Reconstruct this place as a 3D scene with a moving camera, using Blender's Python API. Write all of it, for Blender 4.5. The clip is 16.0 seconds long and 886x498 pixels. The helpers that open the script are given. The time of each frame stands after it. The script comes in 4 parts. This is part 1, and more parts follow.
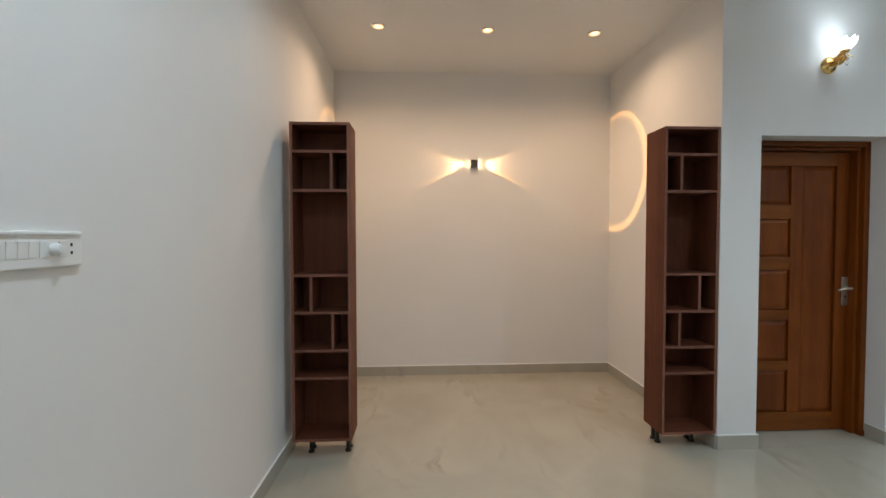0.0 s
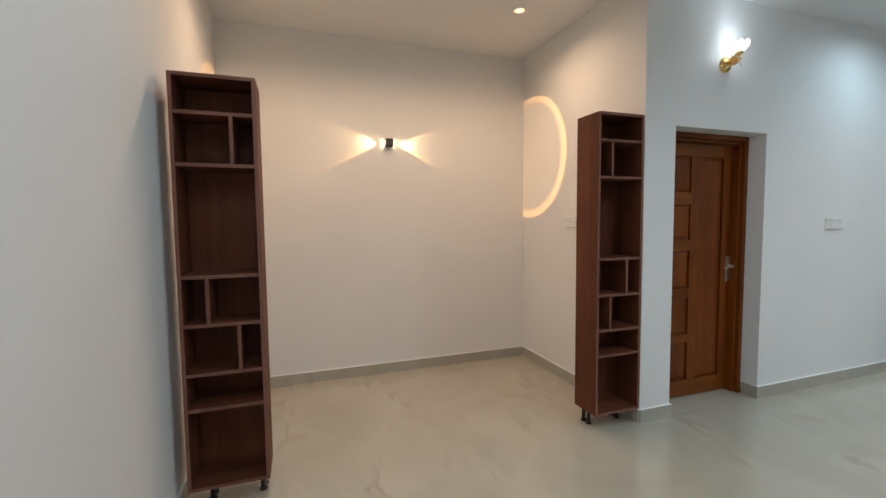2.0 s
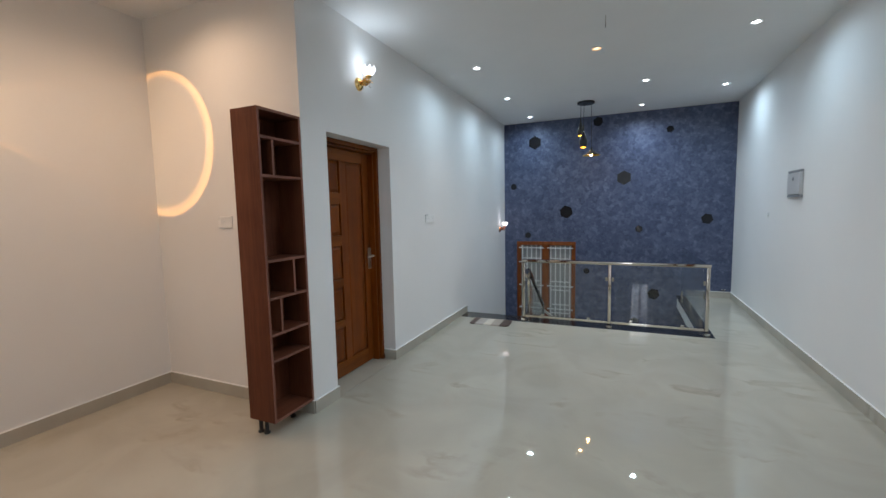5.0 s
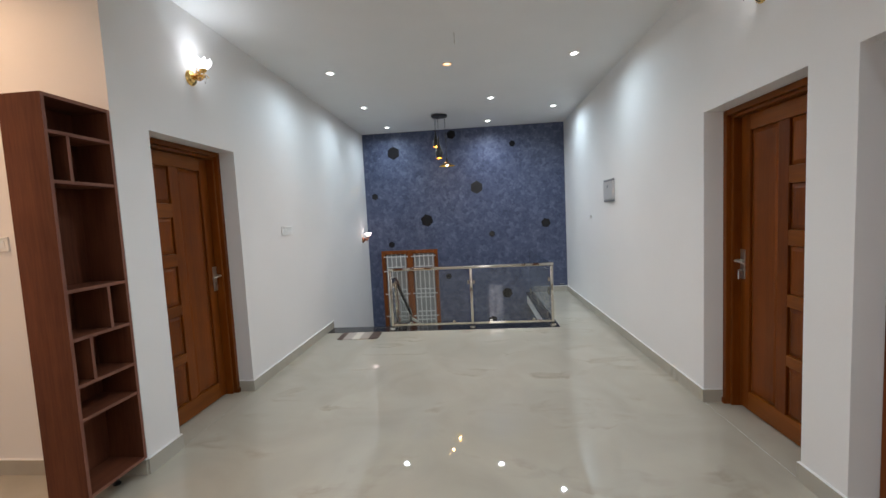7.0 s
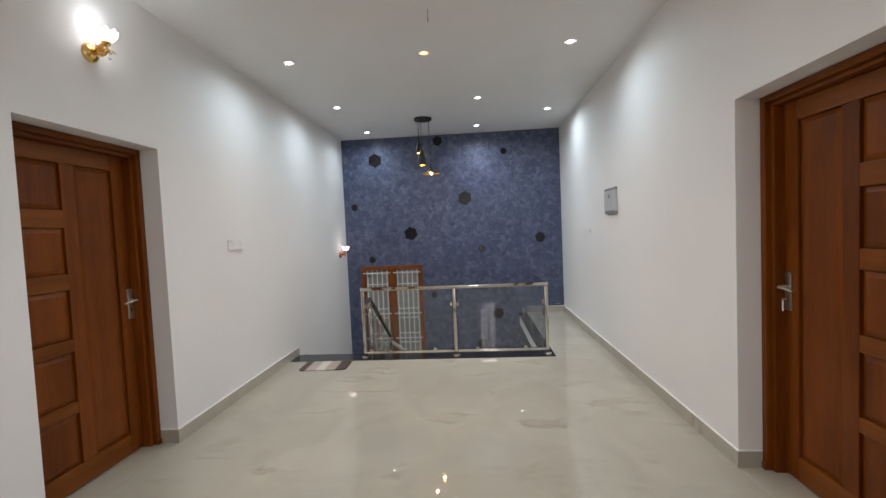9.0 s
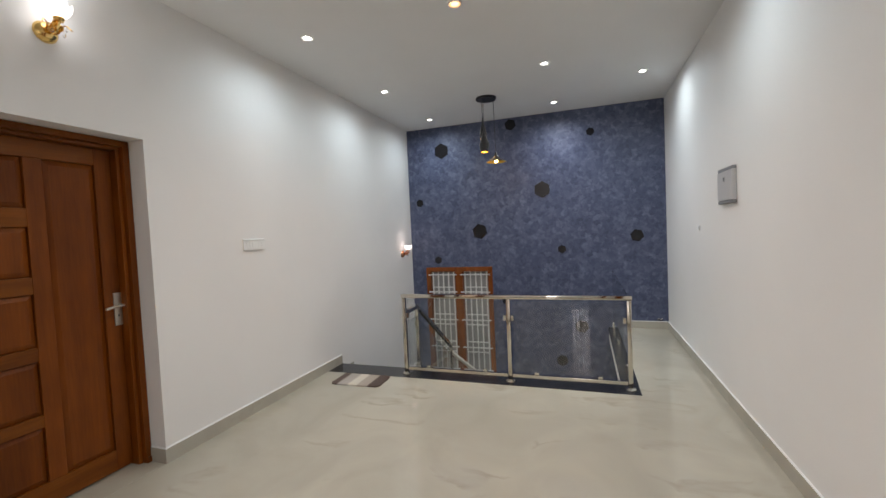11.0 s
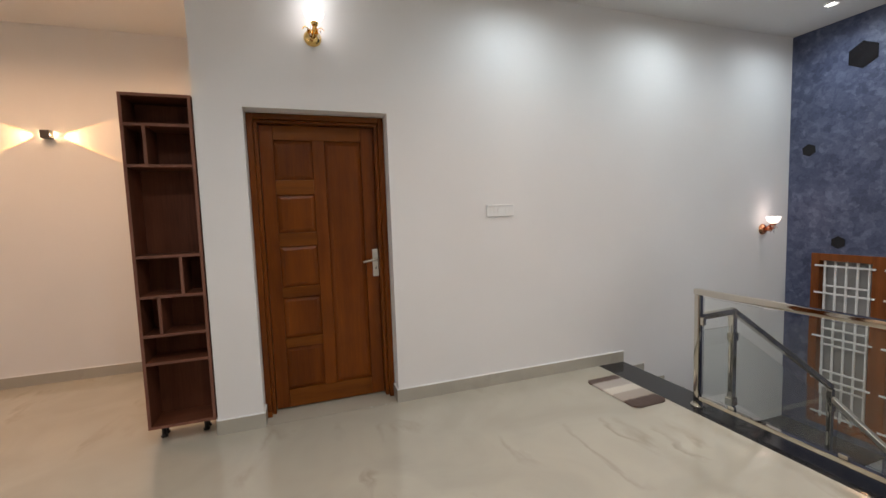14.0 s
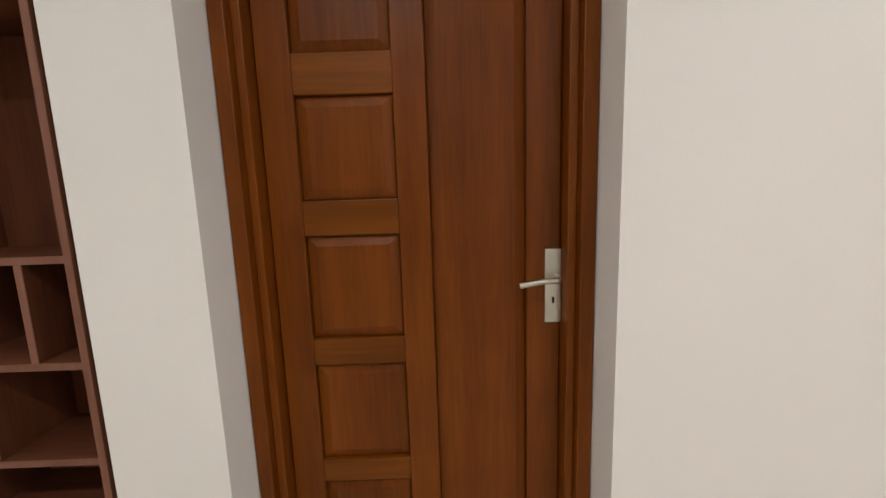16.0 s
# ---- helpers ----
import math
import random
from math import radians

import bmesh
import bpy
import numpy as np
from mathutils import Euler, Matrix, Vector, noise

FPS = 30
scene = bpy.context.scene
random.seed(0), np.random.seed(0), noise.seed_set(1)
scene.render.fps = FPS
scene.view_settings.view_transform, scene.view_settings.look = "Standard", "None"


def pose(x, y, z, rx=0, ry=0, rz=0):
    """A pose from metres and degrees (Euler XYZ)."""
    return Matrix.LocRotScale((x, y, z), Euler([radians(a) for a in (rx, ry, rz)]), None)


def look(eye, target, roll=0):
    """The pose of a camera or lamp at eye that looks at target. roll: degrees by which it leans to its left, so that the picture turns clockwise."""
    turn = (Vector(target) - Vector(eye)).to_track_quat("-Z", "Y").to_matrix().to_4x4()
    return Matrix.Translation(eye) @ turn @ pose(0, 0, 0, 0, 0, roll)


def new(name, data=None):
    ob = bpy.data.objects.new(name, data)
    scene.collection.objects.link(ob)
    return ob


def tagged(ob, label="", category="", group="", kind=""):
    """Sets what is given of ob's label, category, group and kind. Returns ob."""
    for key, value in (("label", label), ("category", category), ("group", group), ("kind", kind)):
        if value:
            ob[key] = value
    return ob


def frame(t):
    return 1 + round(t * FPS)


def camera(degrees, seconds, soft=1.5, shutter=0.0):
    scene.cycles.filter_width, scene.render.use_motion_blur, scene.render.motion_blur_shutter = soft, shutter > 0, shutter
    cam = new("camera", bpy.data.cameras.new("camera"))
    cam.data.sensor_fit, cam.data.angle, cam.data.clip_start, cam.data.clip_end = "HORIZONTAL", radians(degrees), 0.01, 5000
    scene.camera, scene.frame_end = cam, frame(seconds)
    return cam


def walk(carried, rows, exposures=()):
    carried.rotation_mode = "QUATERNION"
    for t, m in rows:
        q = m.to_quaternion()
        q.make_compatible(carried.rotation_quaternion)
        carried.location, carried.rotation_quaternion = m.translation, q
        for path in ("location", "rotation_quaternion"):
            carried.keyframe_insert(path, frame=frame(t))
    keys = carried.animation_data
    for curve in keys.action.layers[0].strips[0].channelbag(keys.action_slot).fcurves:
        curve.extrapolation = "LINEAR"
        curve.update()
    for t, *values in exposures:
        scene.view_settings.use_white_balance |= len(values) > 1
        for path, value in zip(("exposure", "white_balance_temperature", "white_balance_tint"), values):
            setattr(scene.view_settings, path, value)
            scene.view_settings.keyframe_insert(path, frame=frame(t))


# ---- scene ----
cam = camera(94.0, 16.0)
PATH = [
    (0, (0.052, 0.062, 1.428), (0.154, 2.059, 1.372), -0.1),
    (0.5, (-0.006, 0.153, 1.44), (0.2, 2.141, 1.369), -0.2),
    (1, (-0.108, 0.26, 1.436), (0.222, 2.23, 1.349), -0.4),
    (1.5, (-0.19, 0.358, 1.436), (0.289, 2.297, 1.332), -0.6),
    (2, (-0.212, 0.454, 1.441), (0.437, 2.341, 1.312), -0.6),
    (2.5, (-0.251, 0.537, 1.455), (0.613, 2.335, 1.312), -0.6),
    (3, (-0.289, 0.603, 1.46), (0.803, 2.271, 1.299), -0.5),
    (3.5, (-0.311, 0.62, 1.465), (1.016, 2.107, 1.293), -0.6),
    (4, (-0.322, 0.577, 1.453), (1.211, 1.85, 1.279), -0.9),
    (4.5, (-0.314, 0.571, 1.475), (1.386, 1.608, 1.29), -1.0),
    (5, (-0.287, 0.627, 1.487), (1.537, 1.425, 1.3), -1.2),
    (7.5, (-0.142, 0.673, 1.457), (1.85, 0.783, 1.326), -2.9),
    (8, (0.021, 0.635, 1.455), (2.015, 0.73, 1.343), -2.7),
    (10.5, (1.11, 0.239, 1.432), (3.055, 0.697, 1.359), -2.5),
    (11, (1.323, 0.076, 1.431), (3.213, 0.725, 1.347), -2.6),
    (11.5, (1.539, -0.038, 1.416), (3.338, 0.831, 1.32), -2.7),
    (12, (1.773, -0.148, 1.42), (3.43, 0.966, 1.308), -2.8),
    (12.5, (2.012, -0.279, 1.421), (3.462, 1.093, 1.296), -2.8),
    (13, (2.226, -0.296, 1.387), (3.438, 1.29, 1.26), -2.8),
    (13.5, (2.429, -0.307, 1.38), (3.368, 1.453, 1.239), -2.5),
    (14, (2.602, -0.227, 1.369), (3.249, 1.659, 1.209), -2.0),
    (14.5, (2.712, 0.042, 1.348), (3.106, 1.994, 1.161), -1.7),
    (15, (2.844, 0.482, 1.339), (3.022, 2.462, 1.12), -1.5),
    (15.5, (2.837, 1.062, 1.304), (2.901, 3.048, 1.072), -1.4),
    (16, (2.826, 1.802, 1.315), (2.836, 3.779, 1.011), -1.9),
]
EXPOSURES = [
    (0.0, -0.10, 6500, 10), (2.5, -0.05, 6400, 10), (3.5, -0.06, 6400, 10), (4.5, -0.17, 6300, 11), (5.2, -0.12, 6350, 14), (7.5, 0.08, 7100, 19), (8.2, 0.07, 7250, 20),
    (10.5, 0.06, 7450, 21), (12.0, -0.02, 7850, 22), (13.0, 0.12, 7950, 23), (14.0, 0.0, 7700, 23), (15.0, -0.03, 7650, 21), (15.5, 0.05, 7750, 20), (16.0, 0.46, 8000, 21),
]
walk(cam, [(t, look(eye, target, roll)) for t, eye, target, roll in PATH], EXPOSURES)

# ---- world and lights ----
world = bpy.data.worlds.new("night")
scene.world = world
world.use_nodes = True
world.node_tree.nodes["Background"].inputs[0].default_value = (0.02, 0.025, 0.04, 1)
world.node_tree.nodes["Background"].inputs[1].default_value = 0.2

# ceiling heights, walls
CEIL, CEIL_A = 3.045, 3.11
XW, XE, YN, YS, YALC, XALC = -0.83, 7.445, 2.705, -0.955, 4.33, 2.025
COOL, ICE, WARM, AMBER = (0.70, 0.87, 1.0), (0.62, 0.85, 1.0), (1.0, 0.68, 0.44), (1.0, 0.44, 0.10)


def lamp(name, kind, place, watts, colour, radius=0.03, target=None, size=100, blend=0.5):
    data = bpy.data.lights.new(name, kind)
    data.energy, data.color, data.shadow_soft_size = watts, colour, radius
    if kind == "SPOT":
        data.spot_size, data.spot_blend = radians(size), blend
    ob = new(name, data)
    ob.matrix_world = look(place, target) if target else pose(*place)
    return ob


HALL_SPOTS = [(4.22, 2.15), (5.63, 2.17), (6.97, 2.13), (4.21, -0.39), (5.60, 0.40), (6.27, -0.56), (6.96, 0.40),
              (2.45, 0.90), (-0.11, 0.75), (-0.15, -0.51), (0.0, 2.12)]
WARM_SPOTS = [(4.22, 0.90)]
ALCOVE_SPOTS = [(-0.29, 3.42), (0.59, 3.44), (1.48, 3.45)]
HALL_W, WARM_W, ALC_W, SCONCE_W, BEAM_W, PEND_W = 60.0, 56.0, 48.0, 0.55, 19.0, 2.0
# powers tuned by eye: wall-side lamps lowered to soften their bright wall patches
HALL_DIM = (0.70, 0.76, 0.70, 0.74, 1.25, 0.76, 1.0, 1.75, 1.2, 0.55, 0.5)
for (x, y), dim in zip(HALL_SPOTS, HALL_DIM):
    near_wall = y > 2 or y < -0.3
    lamp("downlight_lamp", "SPOT", (x, y, CEIL - 0.012), HALL_W * dim, ICE if near_wall else COOL, 0.035, (x, y, 0), 174 if near_wall else 160, 1.0)
for x, y in WARM_SPOTS:
    lamp("downlight_lamp", "SPOT", (x, y, CEIL - 0.012), WARM_W, WARM, 0.035, (x, y, 0), 160, 1.0)
for x, y in ALCOVE_SPOTS:
    lamp("downlight_lamp", "SPOT", (x, y, CEIL_A - 0.012), ALC_W, WARM, 0.035, (x, y, 0), 160, 1.0)

# ---- materials ----


def material(name, colour, rough=0.5, metal=0.0, spread=0.06, scale=6.0, fine=90.0, bump=0.05, coat=0.0, stretch=(1, 1, 1), spec=0.5):
    """A plain surface with large and fine variation of colour, gloss and relief."""
    m = bpy.data.materials.new(name)
    m.use_nodes = True
    n, l = m.node_tree.nodes, m.node_tree.links
    b = n["Principled BSDF"]
    b.inputs["Metallic"].default_value = metal
    b.inputs["Coat Weight"].default_value = coat
    b.inputs["Coat Roughness"].default_value = 0.15
    b.inputs["Specular IOR Level"].default_value = spec
    co = n.new("ShaderNodeTexCoord")
    mp = n.new("ShaderNodeMapping")
    mp.inputs["Scale"].default_value = stretch
    l.new(co.outputs["Object"], mp.inputs[0])
    big = n.new("ShaderNodeTexNoise")
    big.inputs["Scale"].default_value, big.inputs["Detail"].default_value = scale, 5
    small = n.new("ShaderNodeTexNoise")
    small.inputs["Scale"].default_value, small.inputs["Detail"].default_value = fine, 3
    l.new(mp.outputs[0], big.inputs[0])
    l.new(mp.outputs[0], small.inputs[0])
    mix = n.new("ShaderNodeMath")
    mix.operation = "MULTIPLY_ADD"
    mix.inputs[1].default_value = 0.35
    l.new(small.outputs[0], mix.inputs[0])
    l.new(big.outputs[0], mix.inputs[2])
    ramp = n.new("ShaderNodeValToRGB")
    lo = [max(0.0, c * (1 - spread * 2)) for c in colour]
    hi = [min(1.0, c * (1 + spread * 2)) for c in colour]
    ramp.color_ramp.elements[0].position, ramp.color_ramp.elements[1].position = 0.42, 0.95
    ramp.color_ramp.elements[0].color, ramp.color_ramp.elements[1].color = (*lo, 1), (*hi, 1)
    l.new(mix.outputs[0], ramp.inputs[0])
    l.new(ramp.outputs[0], b.inputs["Base Color"])
    r = n.new("ShaderNodeMapRange")
    r.inputs["To Min"].default_value, r.inputs["To Max"].default_value = rough * 0.85, min(1, rough * 1.15)
    l.new(big.outputs[0], r.inputs[0])
    l.new(r.outputs[0], b.inputs["Roughness"])
    if bump:
        bp = n.new("ShaderNodeBump")
        bp.inputs["Strength"].default_value, bp.inputs["Distance"].default_value = bump, 0.004
        l.new(small.outputs[0], bp.inputs["Height"])
        l.new(bp.outputs[0], b.inputs["Normal"])
    return m


def glow(name, colour, strength):
    m = bpy.data.materials.new(name)
    m.use_nodes = True
    b = m.node_tree.nodes["Principled BSDF"]
    b.inputs["Base Color"].default_value = (0.8, 0.8, 0.8, 1)
    b.inputs["Emission Color"].default_value = (*colour, 1)
    b.inputs["Emission Strength"].default_value = strength
    return m


def wood(name, dark, light, rough=0.4, along="z", coat=0.2, streak=9.0):
    """Grain that runs along one axis, with fine pores and broad bands."""
    m = material(name, light, rough, coat=coat, bump=0.0, spec=0.22)
    n, l = m.node_tree.nodes, m.node_tree.links
    b = n["Principled BSDF"]
    co = n.new("ShaderNodeTexCoord")
    info = n.new("ShaderNodeObjectInfo")
    shift = n.new("ShaderNodeVectorMath")
    shift.operation = "ADD"
    l.new(co.outputs["Object"], shift.inputs[0])
    l.new(info.outputs["Random"], shift.inputs[1])
    mp = n.new("ShaderNodeMapping")
    mp.inputs["Scale"].default_value = (1.0, 1.0, 0.06) if along == "z" else (0.06, 1.0, 1.0)
    l.new(shift.outputs[0], mp.inputs[0])
    g1 = n.new("ShaderNodeTexNoise")
    g1.inputs["Scale"].default_value, g1.inputs["Detail"].default_value, g1.inputs["Distortion"].default_value = streak, 6, 0.6
    g2 = n.new("ShaderNodeTexNoise")
    g2.inputs["Scale"].default_value, g2.inputs["Detail"].default_value = 110, 4
    l.new(mp.outputs[0], g1.inputs[0])
    l.new(mp.outputs[0], g2.inputs[0])
    mix = n.new("ShaderNodeMath")
    mix.operation = "MULTIPLY_ADD"
    mix.inputs[1].default_value = 0.45
    l.new(g2.outputs[0], mix.inputs[0])
    l.new(g1.outputs[0], mix.inputs[2])
    ramp = n.new("ShaderNodeValToRGB")
    ramp.color_ramp.elements[0].position, ramp.color_ramp.elements[1].position = 0.46, 1.0
    ramp.color_ramp.elements[0].color, ramp.color_ramp.elements[1].color = (*dark, 1), (*light, 1)
    blotch = n.new("ShaderNodeTexNoise")
    blotch.inputs["Scale"].default_value, blotch.inputs["Detail"].default_value = 3.5, 3
    l.new(shift.outputs[0], blotch.inputs[0])
    tone = n.new("ShaderNodeMath")
    tone.operation = "MULTIPLY_ADD"
    tone.inputs[1].default_value = 0.16
    l.new(info.outputs["Random"], tone.inputs[0])
    l.new(mix.outputs[0], tone.inputs[2])
    tone2 = n.new("ShaderNodeMath")
    tone2.operation = "MULTIPLY_ADD"
    tone2.inputs[1].default_value = 0.40
    l.new(blotch.outputs[0], tone2.inputs[0])
    l.new(tone.outputs[0], tone2.inputs[2])
    base = n.new("ShaderNodeMath")
    base.operation = "SUBTRACT"
    base.inputs[1].default_value = 0.26
    l.new(tone2.outputs[0], base.inputs[0])
    l.new(base.outputs[0], ramp.inputs[0])
    l.new(ramp.outputs[0], b.inputs["Base Color"])
    bp = n.new("ShaderNodeBump")
    bp.inputs["Strength"].default_value, bp.inputs["Distance"].default_value = 0.12, 0.002
    l.new(g2.outputs[0], bp.inputs["Height"])
    l.new(bp.outputs[0], b.inputs["Normal"])
    return m


def marble(name, base, vein, rough):
    """Polished vitrified tile: soft clouds and thin branching veins."""
    m = bpy.data.materials.new(name)
    m.use_nodes = True
    n, l = m.node_tree.nodes, m.node_tree.links
    b = n["Principled BSDF"]
    co = n.new("ShaderNodeTexCoord")
    cloud = n.new("ShaderNodeTexNoise")
    cloud.inputs["Scale"].default_value, cloud.inputs["Detail"].default_value, cloud.inputs["Distortion"].default_value = 1.6, 7, 1.2
    l.new(co.outputs["Object"], cloud.inputs[0])
    warp = n.new("ShaderNodeVectorMath")
    warp.operation = "MULTIPLY_ADD"
    warp.inputs[1].default_value = (0.28, 0.28, 0.28)
    l.new(cloud.outputs["Color"], warp.inputs[0])
    l.new(co.outputs["Object"], warp.inputs[2])
    mp = n.new("ShaderNodeMapping")
    mp.inputs["Rotation"].default_value = (0, 0, radians(35))
    mp.inputs["Scale"].default_value = (1.15, 0.28, 1.0)
    l.new(warp.outputs[0], mp.inputs[0])
    veins = n.new("ShaderNodeTexNoise")
    veins.inputs["Scale"].default_value, veins.inputs["Detail"].default_value = 2.3, 4
    l.new(mp.outputs[0], veins.inputs[0])
    d = n.new("ShaderNodeMath")
    d.operation = "SUBTRACT"
    d.inputs[1].default_value = 0.5
    l.new(veins.outputs[0], d.inputs[0])
    a = n.new("ShaderNodeMath")
    a.operation = "ABSOLUTE"
    l.new(d.outputs[0], a.inputs[0])
    thin = n.new("ShaderNodeMapRange")
    thin.inputs["From Min"].default_value, thin.inputs["From Max"].default_value = 0.0, 0.042
    thin.inputs["To Min"].default_value, thin.inputs["To Max"].default_value = 1.0, 0.0
    l.new(a.outputs[0], thin.inputs[0])
    gate = n.new("ShaderNodeMapRange")
    gate.inputs["From Min"].default_value, gate.inputs["From Max"].default_value = 0.5, 0.68
    gate.inputs["To Min"].default_value, gate.inputs["To Max"].default_value = 0.0, 0.48
    l.new(cloud.outputs[0], gate.inputs[0])
    both = n.new("ShaderNodeMath")
    both.operation = "MULTIPLY"
    l.new(thin.outputs[0], both.inputs[0])
    l.new(gate.outputs[0], both.inputs[1])
    ramp = n.new("ShaderNodeValToRGB")
    ramp.color_ramp.elements[0].position, ramp.color_ramp.elements[1].position = 0.3, 0.75
    ramp.color_ramp.elements[0].color = (*[c * 0.9 for c in base], 1)
    ramp.color_ramp.elements[1].color = (*[min(1, c * 1.07) for c in base], 1)
    l.new(cloud.outputs[0], ramp.inputs[0])
    mix = n.new("ShaderNodeMix")
    mix.data_type = "RGBA"
    l.new(both.outputs[0], mix.inputs["Factor"])
    l.new(ramp.outputs[0], mix.inputs[6])
    mix.inputs[7].default_value = (*vein, 1)
    l.new(mix.outputs[2], b.inputs["Base Color"])
    r = n.new("ShaderNodeMapRange")
    r.inputs["To Min"].default_value, r.inputs["To Max"].default_value = rough * 0.7, rough * 1.4
    l.new(cloud.outputs[0], r.inputs[0])
    l.new(r.outputs[0], b.inputs["Roughness"])
    b.inputs["IOR"].default_value = 1.66
    return m


def wallpaper(name):
    """Blue wallcovering with a dense print of overlapping small petals, pale flecks and soft clouds."""
    m = bpy.data.materials.new(name)
    m.use_nodes = True
    n, l = m.node_tree.nodes, m.node_tree.links
    b = n["Principled BSDF"]
    co = n.new("ShaderNodeTexCoord")
    bend = n.new("ShaderNodeTexNoise")
    bend.inputs["Scale"].default_value, bend.inputs["Detail"].default_value = 22.0, 3
    l.new(co.outputs["Object"], bend.inputs[0])
    warp = n.new("ShaderNodeVectorMath")
    warp.operation = "MULTIPLY_ADD"
    warp.inputs[1].default_value = (0.07, 0.07, 0.07)
    l.new(bend.outputs["Color"], warp.inputs[0])
    l.new(co.outputs["Object"], warp.inputs[2])
    total = None
    for size, share in ((13.0, 0.34), (27.0, 0.30)):
        petals = n.new("ShaderNodeTexVoronoi")
        petals.inputs["Scale"].default_value = size
        l.new(warp.outputs[0], petals.inputs["Vector"])
        grey = n.new("ShaderNodeSeparateColor")
        l.new(petals.outputs["Color"], grey.inputs[0])
        add = n.new("ShaderNodeMath")
        add.operation = "MULTIPLY_ADD"
        add.inputs[1].default_value = share
        add.inputs[2].default_value = 0.0
        l.new(grey.outputs[0], add.inputs[0])
        if total:
            l.new(total.outputs[0], add.inputs[2])
        total = add
    for size, detail, share in ((5.0, 4, 0.30), (75.0, 3, 0.42)):
        t = n.new("ShaderNodeTexNoise")
        t.inputs["Scale"].default_value, t.inputs["Detail"].default_value = size, detail
        l.new(co.outputs["Object"], t.inputs[0])
        add = n.new("ShaderNodeMath")
        add.operation = "MULTIPLY_ADD"
        add.inputs[1].default_value = share
        l.new(t.outputs[0], add.inputs[0])
        l.new(total.outputs[0], add.inputs[2])
        total = add
    ramp = n.new("ShaderNodeValToRGB")
    e = ramp.color_ramp.elements
    e[0].position, e[0].color = 0.36, (0.040, 0.052, 0.100, 1)
    e[1].position, e[1].color = 1.0, (0.130, 0.152, 0.235, 1)
    for place, colour in ((0.62, (0.062, 0.079, 0.143, 1)), (0.80, (0.086, 0.105, 0.176, 1))):
        k = e.new(place)
        k.color = colour
    l.new(total.outputs[0], ramp.inputs[0])
    l.new(ramp.outputs[0], b.inputs["Base Color"])
    b.inputs["Roughness"].default_value = 0.5
    bp = n.new("ShaderNodeBump")
    bp.inputs["Strength"].default_value, bp.inputs["Distance"].default_value = 0.12, 0.002
    l.new(total.outputs[0], bp.inputs["Height"])
    l.new(bp.outputs[0], b.inputs["Normal"])
    return m


def glass(name, tint, rough=0.0):
    m = bpy.data.materials.new(name)
    m.use_nodes = True
    b = m.node_tree.nodes["Principled BSDF"]
    b.inputs["Base Color"].default_value = (*tint, 1)
    b.inputs["Transmission Weight"].default_value = 1.0
    b.inputs["Roughness"].default_value = rough
    b.inputs["IOR"].default_value = 1.52
    return m


PAINT = material("white_wall_paint", (0.80, 0.79, 0.77), 0.62, spread=0.012, scale=1.5, fine=160, bump=0.05)
CEILING = material("white_ceiling_paint", (0.78, 0.775, 0.76), 0.75, spread=0.012, scale=2.0, fine=120, bump=0.04)
FLOOR = marble("polished_cream_tile", (0.435, 0.402, 0.328), (0.225, 0.188, 0.140), 0.013)
SKIRT = marble("cream_skirting_tile", (0.44, 0.41, 0.345), (0.26, 0.23, 0.18), 0.16)
GROUT = material("white_skirting_edge", (0.82, 0.82, 0.80), 0.6, spread=0.02)
GRANITE = material("black_granite", (0.018, 0.018, 0.020), 0.12, spread=0.4, scale=60, fine=300, bump=0.0)
BLUE = wallpaper("blue_blossom_wallpaper")
DOORWOOD = wood("polished_teak", (0.106, 0.0235, 0.0021), (0.226, 0.0560, 0.0060), 0.36, "z", 0.0)
DOORWOOD_X = wood("polished_teak_rail", (0.112, 0.0270, 0.0023), (0.235, 0.0670, 0.0075), 0.36, "x", 0.0)
SHELFWOOD = wood("walnut_laminate", (0.076, 0.021, 0.009), (0.165, 0.053, 0.025), 0.6, "z", 0.0, 7.0)
SHELFWOOD_X = wood("walnut_laminate_board", (0.076, 0.021, 0.009), (0.165, 0.053, 0.025), 0.6, "x", 0.0, 7.0)
WINWOOD = wood("teak_window_frame", (0.15, 0.036, 0.006), (0.31, 0.088, 0.018), 0.4, "z", 0.1)
EDGEBAND = wood("walnut_edge_band", (0.155, 0.062, 0.040), (0.25, 0.108, 0.074), 0.5, "z", 0.0, 7.0)
BLACKPLASTIC = material("black_plastic", (0.012, 0.012, 0.012), 0.35, bump=0.02)
STEEL = material("polished_stainless_steel", (0.60, 0.57, 0.51), 0.06, metal=1.0, spread=0.02, bump=0.0)
SATIN = material("satin_nickel", (0.62, 0.60, 0.54), 0.34, metal=1.0, spread=0.03, bump=0.02)
DARKHOUSING = material("dark_grey_cast_metal", (0.050, 0.042, 0.034), 0.45, spread=0.15, bump=0.03)
# lit copy of the rail steel: paler and rougher to appear bright
LITSTEEL = material("lit_stainless_steel", (0.66, 0.64, 0.58), 0.38, metal=1.0, spread=0.03, bump=0.02)
GOLD = material("polished_brass", (0.86, 0.58, 0.22), 0.16, metal=1.0, spread=0.04, bump=0.0)
GOLDIN = material("gold_leaf_lining", (0.95, 0.55, 0.06), 0.3, metal=1.0, spread=0.05, bump=0.05)
COPPER = material("copper_plated_brass", (0.80, 0.36, 0.20), 0.2, metal=1.0, spread=0.04, bump=0.0)
BLACKMETAL = material("black_lacquered_metal", (0.014, 0.013, 0.013), 0.3, spread=0.2, bump=0.02)
MIRROR = material("smoked_hexagon_acrylic", (0.014, 0.013, 0.015), 0.16, spread=0.1, bump=0.0, spec=0.4)
